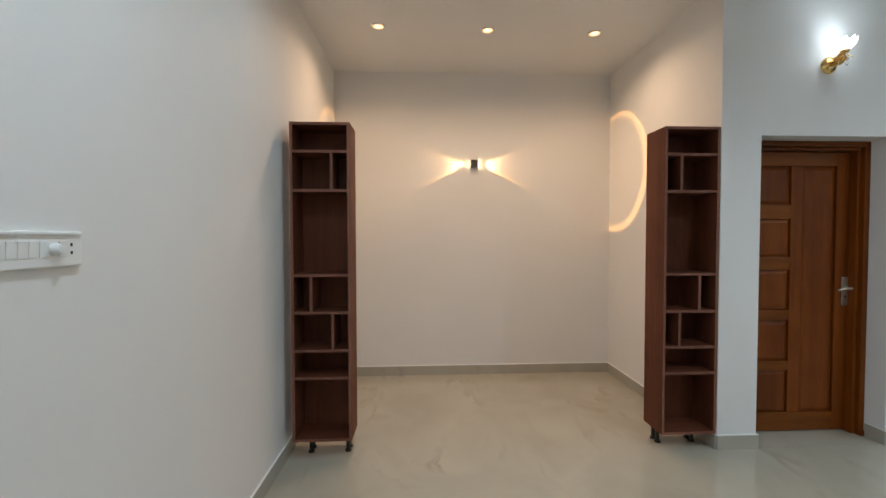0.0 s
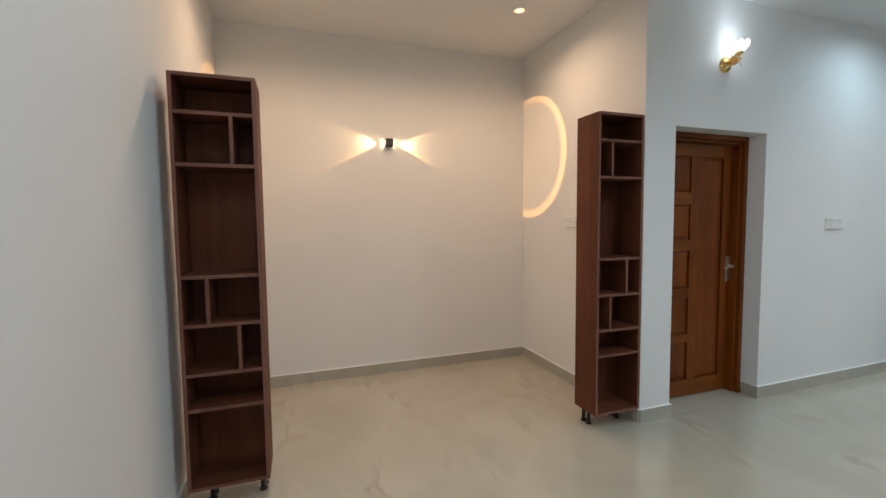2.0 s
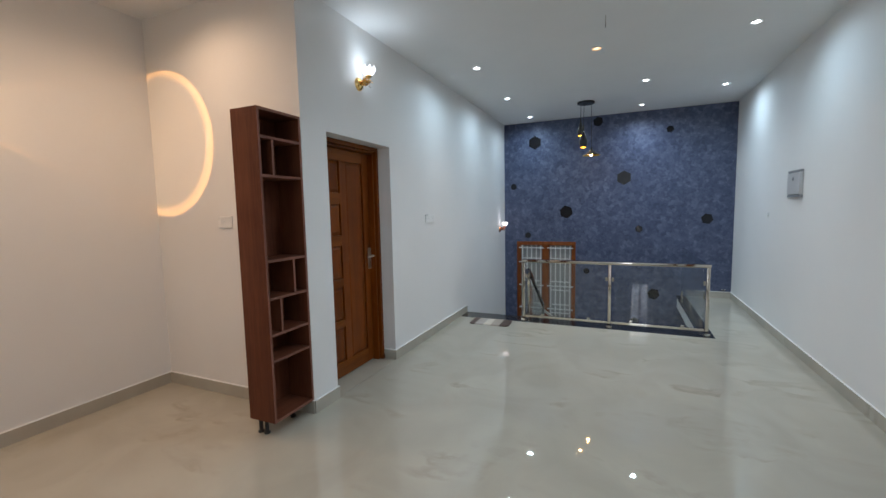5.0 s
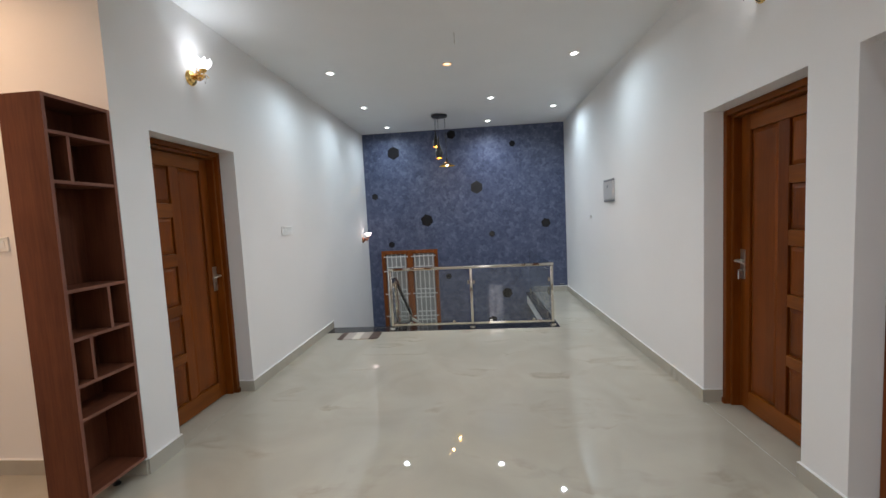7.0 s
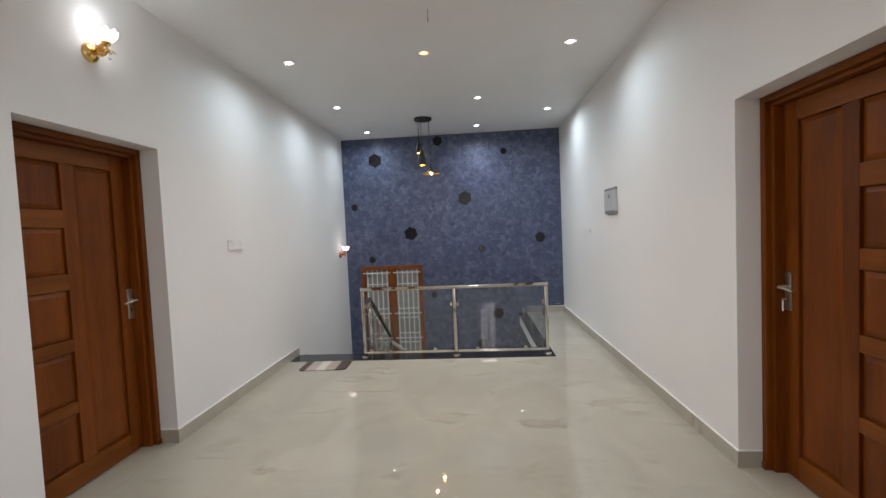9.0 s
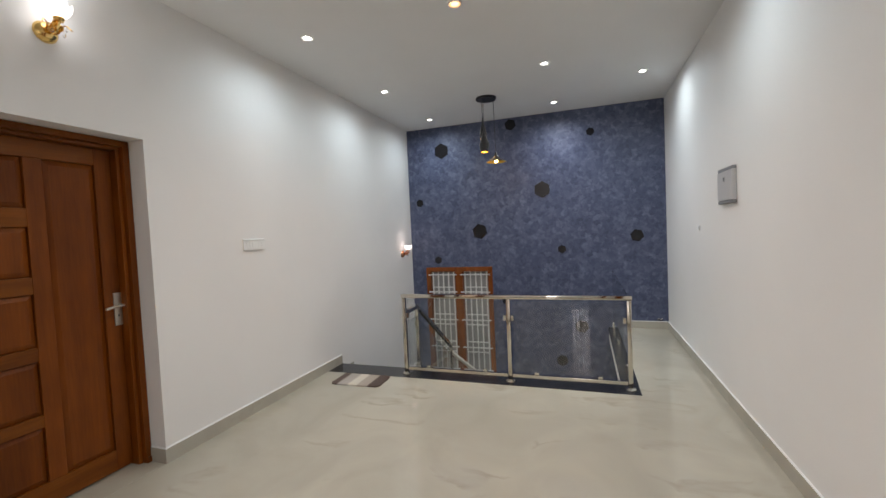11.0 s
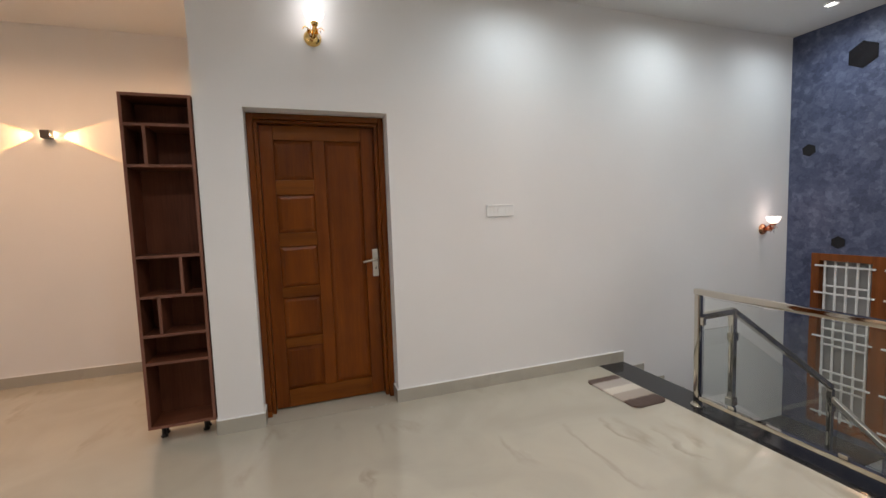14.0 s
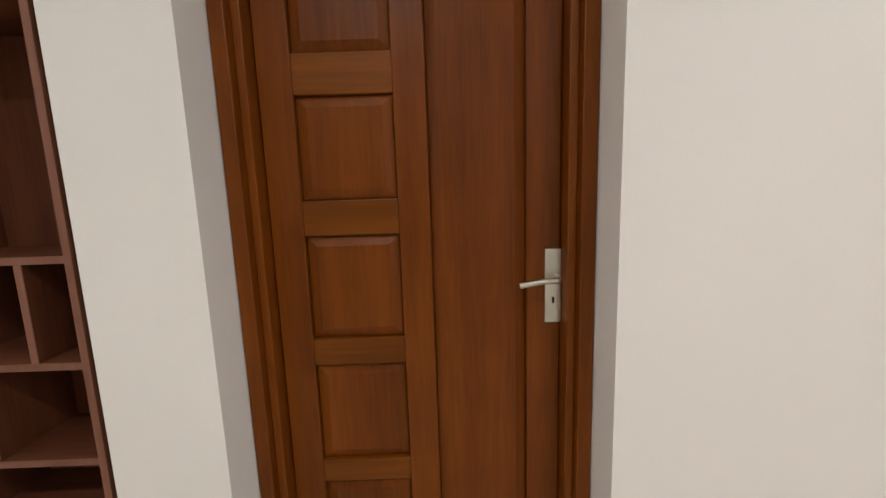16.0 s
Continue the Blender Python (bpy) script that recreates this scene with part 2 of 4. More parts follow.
# the same black acrylic, with a reflection's grey put into its colour
SHEENHEX = material("hexagon_acrylic_with_sheen", (0.022, 0.021, 0.023), 0.30, spread=0.08, bump=0.0)
SWITCH = material("white_switch_plastic", (0.84, 0.84, 0.82), 0.28, spread=0.01, bump=0.0)
PANELGREY = material("pale_grey_plastic", (0.50, 0.50, 0.50), 0.35, spread=0.02, bump=0.0)
GREYPLASTIC = material("grey_panel_plastic", (0.23, 0.24, 0.25), 0.4, spread=0.03, bump=0.0)
GRILLE = material("white_enamel_bars", (0.80, 0.80, 0.78), 0.35, spread=0.02, bump=0.0)
FROST = material("grey_frosted_pane", (0.34, 0.34, 0.33), 0.35, spread=0.05, scale=3, bump=0.02)
GREENGLASS = glass("green_tinted_glass", (0.93, 0.965, 0.955))
SHADEGLASS = glow("lit_opal_glass", (0.90, 0.96, 1.0), 3.2)
SHADEWARM = glow("lit_opal_glass_pink", (1.0, 0.90, 0.87), 1.9)
CRYSTAL = glass("crystal_drop_glass", (1, 1, 1))
LED = glow("cool_led_disc", (0.92, 0.97, 1.0), 26.0)
LEDWARM = glow("warm_led_disc", (1.0, 0.66, 0.36), 2.4)
# emission for the glare seen round the downlight lenses, not a lamp part
HALO = glow("cool_led_halo", (0.85, 0.95, 1.0), 1.3)
HALOWARM = glow("warm_led_halo", (1.0, 0.50, 0.18), 1.5)
DAYPANE = glow("bright_frosted_pane", (0.85, 0.93, 1.0), 4.0)
BULB = glow("amber_bulb", (1.0, 0.74, 0.34), 25.0)
BEAM = glow("amber_beam_lens", (1.0, 0.78, 0.45), 80.0)

# ---- mesh helpers ----


def box(bm, x0, x1, y0, y1, z0, z1, bevel=0.0):
    made = bmesh.ops.create_cube(bm, size=1)["verts"]
    for v in made:
        v.co = Vector((x0 + (v.co.x + 0.5) * (x1 - x0), y0 + (v.co.y + 0.5) * (y1 - y0), z0 + (v.co.z + 0.5) * (z1 - z0)))
    if bevel:
        edges = {e for v in made for e in v.link_edges}
        bmesh.ops.bevel(bm, geom=list(edges), offset=bevel, segments=2, affect="EDGES", profile=0.6)
    return bm


def boxed(*a, bevel=0.0):
    return box(bmesh.new(), *a, bevel=bevel)


def turned(profile, segments=28, axis="z", capped=True):
    """A body of revolution from (radius, height) pairs."""
    bm = bmesh.new()
    rings = []
    for r, h in profile:
        ring = []
        for i in range(segments):
            a = 2 * math.pi * i / segments
            c = (r * math.cos(a), r * math.sin(a), h)
            ring.append(bm.verts.new(c if axis == "z" else (c[0], h, c[1]) if axis == "y" else (h, c[0], c[1])))
        rings.append(ring)
    for p, q in zip(rings, rings[1:]):
        for i in range(segments):
            j = (i + 1) % segments
            bm.faces.new((p[i], p[j], q[j], q[i]))
    for ring in (rings[0], rings[-1]) if capped else ():
        bm.faces.new(ring)
    bmesh.ops.remove_doubles(bm, verts=bm.verts, dist=1e-5)
    bmesh.ops.recalc_face_normals(bm, faces=bm.faces)
    return bm


def tube(points, radius, segments=10):
    """A round bar along a line of points."""
    bm = bmesh.new()
    rings = []
    pts = [Vector(p) for p in points]
    for i, p in enumerate(pts):
        way = (pts[min(i + 1, len(pts) - 1)] - pts[max(i - 1, 0)]).normalized()
        q = way.to_track_quat("Z", "Y").to_matrix()
        rings.append([bm.verts.new(p + q @ Vector((radius * math.cos(2 * math.pi * k / segments), radius * math.sin(2 * math.pi * k / segments), 0))) for k in range(segments)])
    for a, b in zip(rings, rings[1:]):
        for k in range(segments):
            j = (k + 1) % segments
            bm.faces.new((a[k], a[j], b[j], b[k]))
    bm.faces.new(rings[0])
    bm.faces.new(rings[-1])
    bmesh.ops.recalc_face_normals(bm, faces=bm.faces)
    return bm


def slab(outline, axis, lo, hi):
    """A flat plate: a 2D outline pushed from lo to hi along an axis."""
    bm = bmesh.new()
    put = {"x": lambda a, b, h: (h, a, b), "y": lambda a, b, h: (a, h, b), "z": lambda a, b, h: (a, b, h)}[axis]
    low = [bm.verts.new(put(a, b, lo)) for a, b in outline]
    top = [bm.verts.new(put(a, b, hi)) for a, b in outline]
    bm.faces.new(low)
    bm.faces.new(top)
    for i in range(len(outline)):
        j = (i + 1) % len(outline)
        bm.faces.new((low[i], low[j], top[j], top[i]))
    bmesh.ops.recalc_face_normals(bm, faces=bm.faces)
    return bm


def mesh_of(name, bm, mat, smooth=False):
    data = bpy.data.meshes.new(name)
    bm.to_mesh(data)
    bm.free()
    data.materials.append(mat)
    for p in data.polygons:
        p.use_smooth = smooth
    if smooth:
        data.set_sharp_from_angle(angle=radians(35))
    return data


def part(name, bm, mat, parent, label="", smooth=False):
    ob = new(name, mesh_of(name, bm, mat, smooth))
    ob.parent = parent
    return tagged(ob, label)


def thing(name, place, label, category, group="", kind=""):
    ob = new(name)
    ob.empty_display_size = 0.1
    ob.location = place
    return tagged(ob, label, category, group, kind)


def structure(name, bm, mat, label, category, smooth=False):
    return tagged(new(name, mesh_of(name, bm, mat, smooth)), label, category, "", "structure")


# ---- walls, floor, ceiling ----


def pierced(u0, u1, z0, z1, holes, make):
    """Fills a wall rectangle round its openings with boxes: make(u0, u1, z0, z1)."""
    us = sorted({u0, u1, *[h[0] for h in holes], *[h[1] for h in holes]})
    for a, b in zip(us, us[1:]):
        cut = sorted((h[2], h[3]) for h in holes if h[0] <= a and h[1] >= b)
        z = z0
        for lo, hi in cut:
            if lo > z:
                make(a, b, z, lo)
            z = hi
        if z < z1:
            make(a, b, z, z1)


DOOR_A, DOOR_B, DOOR_C = (2.300, 3.222), (1.980, 2.897), (0.790, 1.708)
DOOR_H, LOW, WALL = 2.10, -3.06, 0.24

bm = bmesh.new()
pierced(XALC, XE + WALL, LOW, 3.4, [(*DOOR_A, 0.0, DOOR_H)], lambda a, b, p, q: box(bm, a, b, YN, YN + WALL, p, q))
bmesh.ops.remove_doubles(bm, verts=bm.verts, dist=1e-4)
structure("wall_north", bm, PAINT, "white painted plaster wall with a recessed door opening", "wall")
bm = bmesh.new()
pierced(XW - WALL, XE + WALL, LOW, 3.4, [(*DOOR_B, 0.0, DOOR_H), (*DOOR_C, 0.0, DOOR_H)], lambda a, b, p, q: box(bm, a, b, YS - WALL, YS, p, q))
bmesh.ops.remove_doubles(bm, verts=bm.verts, dist=1e-4)
structure("wall_south", bm, PAINT, "white painted plaster wall with two door openings", "wall")
WEST = (0.000, 0.430, 0.445, 2.110)
bm = bmesh.new()
pierced(YS, YALC, -0.2, 3.4, [WEST], lambda a, b, p, q: box(bm, XW - WALL, XW, a, b, p, q))
bmesh.ops.remove_doubles(bm, verts=bm.verts, dist=1e-4)
structure("wall_west", bm, PAINT, "white painted plaster wall beside the shelf", "wall")
structure("wall_alcove_back", boxed(XW - WALL, XALC + WALL, YALC, YALC + WALL, -0.2, 3.4), PAINT, "white painted back wall of the warmly lit alcove", "wall")
structure("wall_alcove_side", boxed(XALC, XALC + WALL, YN + WALL, YALC, -0.2, 3.4), PAINT, "white painted side wall of the alcove", "wall")

WIN = (1.405, 2.470, -0.850, 0.872)
bm = bmesh.new()
pierced(YS, YN, LOW, 3.4, [WIN], lambda a, b, p, q: box(bm, XE, XE + WALL, a, b, p, q))
bmesh.ops.remove_doubles(bm, verts=bm.verts, dist=1e-4)
structure("wall_east", bm, BLUE, "blue blossom-patterned feature wall over the stairwell", "wall")

VX0, VX1, VY0 = 5.29, XE, -0.20
bm = boxed(XW, 5.02, YS, YALC, -0.16, 0)
box(bm, 5.02, XE, YS, -0.34, -0.16, 0)
structure("floor", bm, FLOOR, "polished cream marble-look tile floor with faint veins", "floor")
bm = boxed(5.02, VX0, -0.34, YN, -0.035, 0.002, bevel=0.004)
box(bm, VX0, XE, -0.34, VY0, -0.035, 0.002, bevel=0.004)
structure("trim_stair_edge", bm, GRANITE, "polished black granite edging round the stairwell", "trim")
bm = boxed(5.02, VX0 - 0.02, -0.34, YN, -0.20, -0.036)
box(bm, VX0 - 0.02, XE, -0.34, VY0 - 0.012, -0.20, -0.036)
structure("trim_slab_edge", bm, PAINT, "white painted edge of the floor slab", "trim")
structure("ceiling", boxed(XW, XE, YS, YN, CEIL, CEIL + 0.2), CEILING, "flat white painted hall ceiling with recessed downlights", "ceiling")
structure("ceiling_alcove", boxed(XW, XALC, YN, YALC, CEIL_A, CEIL_A + 0.15), CEILING, "flat white painted alcove ceiling in warm light", "ceiling")
structure("floor_lower", boxed(3.0, XE, YS, YN, LOW - 0.1, LOW), FLOOR, "cream tile floor of the storey below", "floor")
structure("wall_lower", boxed(2.8, 3.0, YS, YN, LOW, -0.16), PAINT, "white painted wall of the storey below", "wall")

SKH = 0.098


def skirt(name, spans):
    """Skirting tile with a thin white edge on top. Spans: axis, from, to, face, side of the room."""
    bm, top = bmesh.new(), bmesh.new()
    for axis, a, b, face, side in spans:
        lo, hi = sorted((face, face + side * 0.012))
        lo2, hi2 = sorted((face, face + side * 0.010))
        if axis == "x":
            box(bm, a, b, lo, hi, 0.0, SKH - 0.004)
            box(top, a, b, lo2, hi2, SKH - 0.004, SKH + 0.002)
        else:
            box(bm, lo, hi, a, b, 0.0, SKH - 0.004)
            box(top, lo2, hi2, a, b, SKH - 0.004, SKH + 0.002)
    ob = structure(name, bm, SKIRT, "cream tile skirting with a white top edge", "baseboard")
    part("top_edge", top, GROUT, ob, "thin white top edge")


T = 0.012
skirt("baseboard_north", [("x", XALC, DOOR_A[0], YN, -1), ("x", DOOR_A[1], 5.29, YN, -1),
                          ("y", YN - T, YN + 0.125, DOOR_A[0], 1), ("y", YN - T, YN + 0.125, DOOR_A[1], -1)])
skirt("baseboard_south", [("x", XW, DOOR_C[0], YS, 1), ("x", DOOR_C[1], DOOR_B[0], YS, 1), ("x", DOOR_B[1], XE, YS, 1),
                          ("y", YS - 0.125, YS + T, DOOR_B[0], 1), ("y", YS - 0.125, YS + T, DOOR_B[1], -1),
                          ("y", YS - 0.125, YS + T, DOOR_C[0], 1), ("y", YS - 0.125, YS + T, DOOR_C[1], -1)])
skirt("baseboard_west", [("y", YS + T, YALC - T, XW, 1)])
skirt("baseboard_east", [("y", YS + T, -0.34, XE, -1)])
skirt("baseboard_alcove", [("x", XW, XALC, YALC, -1), ("y", YN, YALC - T, XALC, -1)])

# ---- stairs ----
TREAD, RISE, LAND = 0.246, 0.1535, -0.921
stair = thing("staircase", (VX0, 2.27, 0), "staircase with cream risers and black granite treads", "stairs", kind="structure")
for i in range(6):
    x0 = VX0 + i * TREAD
    z = -(i + 1) * RISE
    last = i == 5
    x1 = XE if last else x0 + TREAD
    part("step", boxed(x0 - VX0, x1 - VX0, 1.87 - 2.27, YN - 2.27, z - 0.16, z - 0.022), PAINT, stair)
    part("tread", boxed(x0 - VX0 + 0.001, x1 - VX0 + (0 if last else 0.02), 1.85 - 2.27, YN - 2.27 - 0.001, z - 0.020, z, bevel=0.003), GRANITE, stair)
    if not last:
        part("skirting", boxed(x0 - VX0 + 0.002, x0 + TREAD - VX0 - 0.01, YN - 2.27 - 0.012, YN - 2.27 - 0.001, z + 0.001, z + 0.098), SKIRT, stair)
for i in range(13):
    y1 = 1.85 - i * 0.232
    z = LAND - (i + 1) * 0.163
    part("step", boxed(6.60 - VX0, XE - VX0 - 0.001, y1 - 0.232 - 2.27, y1 - 2.27, z - 0.16, z - 0.022), PAINT, stair)
    part("tread", boxed(6.58 - VX0, XE - VX0 - 0.002, y1 - 0.252 - 2.27, y1 - 2.27 - 0.001, z - 0.020, z, bevel=0.003), GRANITE, stair)

# ---- doors ----


def door(name, x0, x1, wall_y, side, label, keyed=False):
    """A panelled door in its frame, set back in the wall; side is +1 where it lies north of the room."""
    w, s = x1 - x0, side

    def b(bm, a, c, d0, d1, p, q, bevel=0.0):
        lo, hi = sorted((s * d0, s * d1))
        return box(bm, a, c, lo, hi, p, q, bevel)

    d = thing(name, (x0, wall_y, 0), label, "door", kind="structure")
    fr, fd0, fd1 = 0.066, 0.130, 0.235
    lx0, lx1, ltop = fr, w - fr, DOOR_H - 0.060
    for a, c in ((0.002, fr), (w - fr, w - 0.002)):
        near = a < 0.1
        o = (a, a + 0.040) if near else (c - 0.040, c)
        i_ = (a + 0.0405, c) if near else (a, c - 0.0405)
        jamb = part("frame_jamb", b(bmesh.new(), *o, fd0, fd1, 0.0, DOOR_H - 0.002, 0.005), DOORWOOD, d, "reddish teak door jamb")
        part("rebate", b(bmesh.new(), *i_, fd0 + 0.030, fd1, 0.0, ltop, 0.004), DOORWOOD, jamb)
        part("foot", b(bmesh.new(), *o, fd0 - 0.012, fd0 - 0.0005, 0.0, 0.040, 0.005), DOORWOOD, jamb)
    head = part("frame_head", b(bmesh.new(), 0.0425, w - 0.0425, fd0, fd1, DOOR_H - 0.040, DOOR_H - 0.002, 0.005), DOORWOOD_X, d, "reddish teak door head")
    part("rebate", b(bmesh.new(), 0.0425, w - 0.0425, fd0 + 0.030, fd1, ltop, DOOR_H - 0.0405, 0.004), DOORWOOD_X, head)
    leaf = part("leaf", b(bmesh.new(), lx0 + 0.003, lx1 - 0.003, 0.236, 0.252, 0.012, ltop - 0.003), DOORWOOD, d, "teak door leaf with sunk panels")
    f0, f1 = 0.214, 0.2355
    cols = [(0.157, 0.415), (0.500, 0.760)]
    rows5 = [(0.142, 0.453), (0.522, 0.819), (0.897, 1.190), (1.285, 1.557), (1.660, 1.936)]

    def member(label_, a, c, p, q, mat):
        part(label_, b(bmesh.new(), a, c, f0, f1, p, q, 0.0035), mat, leaf)

    member("stile", lx0 + 0.003, cols[0][0], 0.012, ltop - 0.003, DOORWOOD)
    member("stile", cols[0][1], cols[1][0], 0.142, 1.936, DOORWOOD)
    member("stile", cols[1][1], lx1 - 0.003, 0.012, ltop - 0.003, DOORWOOD)
    member("rail", cols[0][0], cols[1][1], 0.012, 0.142, DOORWOOD_X)
    member("rail", cols[0][0], cols[1][1], 1.936, ltop - 0.003, DOORWOOD_X)
    for (p0, q0), (p1, q1) in zip(rows5, rows5[1:]):
        member("rail", cols[0][0], cols[0][1], q0, p1, DOORWOOD_X)
    for c, rows in ((cols[0], rows5), (cols[1], [(0.142, 1.936)])):
        for p, q in rows:
            bm = bmesh.new()
            g, r = 0.003, 0.030
            ring0 = [(c[0] + g, p + g), (c[1] - g, p + g), (c[1] - g, q - g), (c[0] + g, q - g)]
            ring1 = [(c[0] + r, p + r), (c[1] - r, p + r), (c[1] - r, q - r), (c[0] + r, q - r)]
            v0 = [bm.verts.new((x, s * 0.2290, z)) for x, z in ring0]
            v1 = [bm.verts.new((x, s * 0.2195, z)) for x, z in ring1]
            v2 = [bm.verts.new((x, s * 0.2355, z)) for x, z in ring0]
            bm.faces.new(v1)
            bm.faces.new(v2)
            for k in range(4):
                j = (k + 1) % 4
                bm.faces.new((v0[k], v0[j], v1[j], v1[k]))
                bm.faces.new((v0[k], v0[j], v2[j], v2[k]))
            bmesh.ops.recalc_face_normals(bm, faces=bm.faces)
            part("panel", bm, DOORWOOD, leaf)
    hx = 0.810 if side > 0 else w - 0.117
    handle = part("handle_plate", b(bmesh.new(), hx - 0.001, hx + 0.045, 0.2065, 0.2138, 0.927, 1.135, 0.002), SATIN, leaf, "satin nickel lock plate")
    lever = [(hx + 0.030, s * 0.206, 1.057), (hx + 0.030, s * 0.166, 1.057), (hx + 0.020, s * 0.158, 1.057), (hx - 0.02, s * 0.157, 1.056), (hx - 0.06, s * 0.158, 1.049), (hx - 0.078, s * 0.160, 1.045)]
    part("lever", tube(lever, 0.0085, 12), SATIN, handle, "bent satin nickel lever", True)
    part("keyhole", b(bmesh.new(), hx + 0.019, hx + 0.026, 0.2055, 0.2064, 0.982, 1.000), BLACKPLASTIC, handle)
    if keyed:
        part("key", tube([(hx + 0.0225, s * 0.205, 0.991), (hx + 0.0225, s * 0.180, 0.991)], 0.0035, 8), SATIN, handle, "key in the lock", True)
        part("key_tag", b(bmesh.new(), hx + 0.017, hx + 0.029, 0.180, 0.183, 0.925, 0.985, 0.002), SWITCH, handle, "white tag hanging from the key")
    return d


door("door_1", *DOOR_A, YN, 1, "closed teak panelled door with five small panels and one tall panel")
door("door_2", *DOOR_B, YS, -1, "closed teak panelled door in a deep white reveal", True)
door("door_3", *DOOR_C, YS, -1, "closed teak panelled door beside another door")
for x0, x1, y, s in ((*DOOR_A, YN, 1), (*DOOR_B, YS, -1), (*DOOR_C, YS, -1)):
    lo, hi = sorted((y + s * 0.001, y + s * WALL))
    tagged(new("threshold", mesh_of("threshold", boxed(x0 + 0.0125, x1 - 0.0125, lo, hi, -0.02, 0.0015), FLOOR)), "cream tile threshold under the door", "threshold", kind="structure")

# ---- shelves ----


def shelf(x0, flip, legs_z, levels, label):
    w, dp, z0, z1, t = 0.374, 0.224, legs_z, 2.152, 0.018
    ob = thing("shelf_unit", (x0, YN - 0.003, 0), label, "shelf", "tall shelf units at the alcove")
    mx = (lambda a: w - a) if flip else (lambda a: a)

    def b(name, a, c, d0, d1, p, q, mat):
        lo, hi = sorted((mx(a), mx(c)))
        panel = part(name, boxed(lo, hi, d0, d1, p, q, bevel=0.0012), mat, ob)
        if d0 < 0.01:
            part("edge_band", boxed(lo + 0.0005, hi - 0.0005, d0 - 0.0016, d0 - 0.0002, p + 0.0005, q - 0.0005), EDGEBAND, panel, "paler edge band")
        return panel

    b("side_panel", 0, t, 0, dp, z0, z1, SHELFWOOD)
    b("side_panel", w - t, w, 0, dp, z0, z1, SHELFWOOD)
    b("back_panel", t, w - t, dp - 0.010, dp - 0.001, z0 + t, z1 - t, SHELFWOOD)
    b("top_panel", t, w - t, 0, dp, z1 - t, z1, SHELFWOOD_X)
    b("bottom_panel", t, w - t, 0, dp, z0, z0 + t, SHELFWOOD_X)
    for z in levels:
        b("shelf_board", t, w - t, 0.002, dp - 0.011, z - t / 2, z + t / 2, SHELFWOOD_X)
    for c, (p, q) in ((0.258, (levels[1], levels[0])), (0.125, (levels[3], levels[2])), (0.258, (levels[4], levels[3]))):
        b("divider", c - t / 2, c + t / 2, 0.003, dp - 0.011, p + t / 2, q - t / 2, SHELFWOOD)
    for lx in (0.085, w - 0.045):
        for ly in (0.125, 0.178):
            leg = turned([(0.0, 0.0), (0.021, 0.0), (0.021, 0.010), (0.013, 0.016), (0.014, z0 - 0.016), (0.024, z0 - 0.010), (0.024, z0 - 0.0005), (0.0, z0 - 0.0005)], 16)
            bmesh.ops.translate(leg, verts=leg.verts, vec=(mx(lx), ly, 0))
            part("leg", leg, BLACKPLASTIC, ob, "black plastic levelling foot", True)
    return ob


shelf(-0.774, False, 0.125, (1.970, 1.725, 1.188, 0.950, 0.708, 0.532), "tall narrow walnut shelf unit on black feet beside the wall")
shelf(1.643, True, 0.108, (1.970, 1.728, 1.181, 0.934, 0.694, 0.520), "tall narrow walnut shelf unit on black feet at the alcove opening")

# ---- railing ----
RX, RZ = 5.13, 0.817
rail = thing("glass_railing", (RX, 0.78, 0), "stainless steel and glass railing along the stairwell edge", "railing")
POSTS = (1.828, 0.768, -0.264)
for y in POSTS:
    p = part("post", boxed(-0.020, 0.020, y - 0.78 - 0.019, y - 0.78 + 0.019, 0.003, RZ - 0.0405, bevel=0.007), STEEL, rail, "", True)
    flange = turned([(0.0, 0.003), (0.044, 0.003), (0.043, 0.009), (0.034, 0.018), (0.030, 0.021), (0.0, 0.021)], 24)
    bmesh.ops.translate(flange, verts=flange.verts, vec=(0, y - 0.78, 0))
    part("base_flange", flange, STEEL, p, "round domed floor flange", True)
part("top_rail", boxed(-0.024, 0.024, -0.264 - 0.78 - 0.024, 1.828 - 0.78 + 0.024, RZ - 0.040, RZ, bevel=0.008), STEEL, rail, "square polished top rail", True)
for a, c in ((POSTS[1], POSTS[0]), (POSTS[2], POSTS[1])):
    a, c = a - 0.78 + 0.0225, c - 0.78 - 0.0225
    part("bottom_rail", boxed(-0.016, 0.016, a, c, 0.045, 0.075, bevel=0.002), STEEL, rail, "square bottom rail")
    pane = part("pane", boxed(-0.005, 0.005, a + 0.018, c - 0.018, 0.092, RZ - 0.052), GREENGLASS, rail, "clear greenish glass pane")
    pane.visible_shadow = False
    for y, z in ((a + 0.013, 0.60), (c - 0.013, 0.60)):
        part("clamp", boxed(-0.016, 0.016, y - 0.0125, y + 0.0125, z - 0.026, z + 0.026, bevel=0.004), STEEL, rail)
    for y in (a + 0.22, c - 0.22):
        part("clamp", boxed(-0.014, 0.014, y - 0.020, y + 0.020, 0.0755, 0.100, bevel=0.004), STEEL, rail)

side = thing("glass_balustrade", (6.30, -0.27, 0), "frameless glass balustrade on small steel clamps beside the walkway", "railing")
pane = part("pane", boxed(5.20 - 6.30, XE - 6.30 - 0.001, -0.005, 0.005, 0.030, RZ - 0.02), GREENGLASS, side, "clear greenish glass pane")
pane.visible_shadow = False
for x in (5.55, 6.45, 7.33):
    part("clamp", boxed(x - 6.30 - 0.03, x - 6.30 + 0.03, -0.018, 0.018, 0.0025, 0.095, bevel=0.004), STEEL, side)

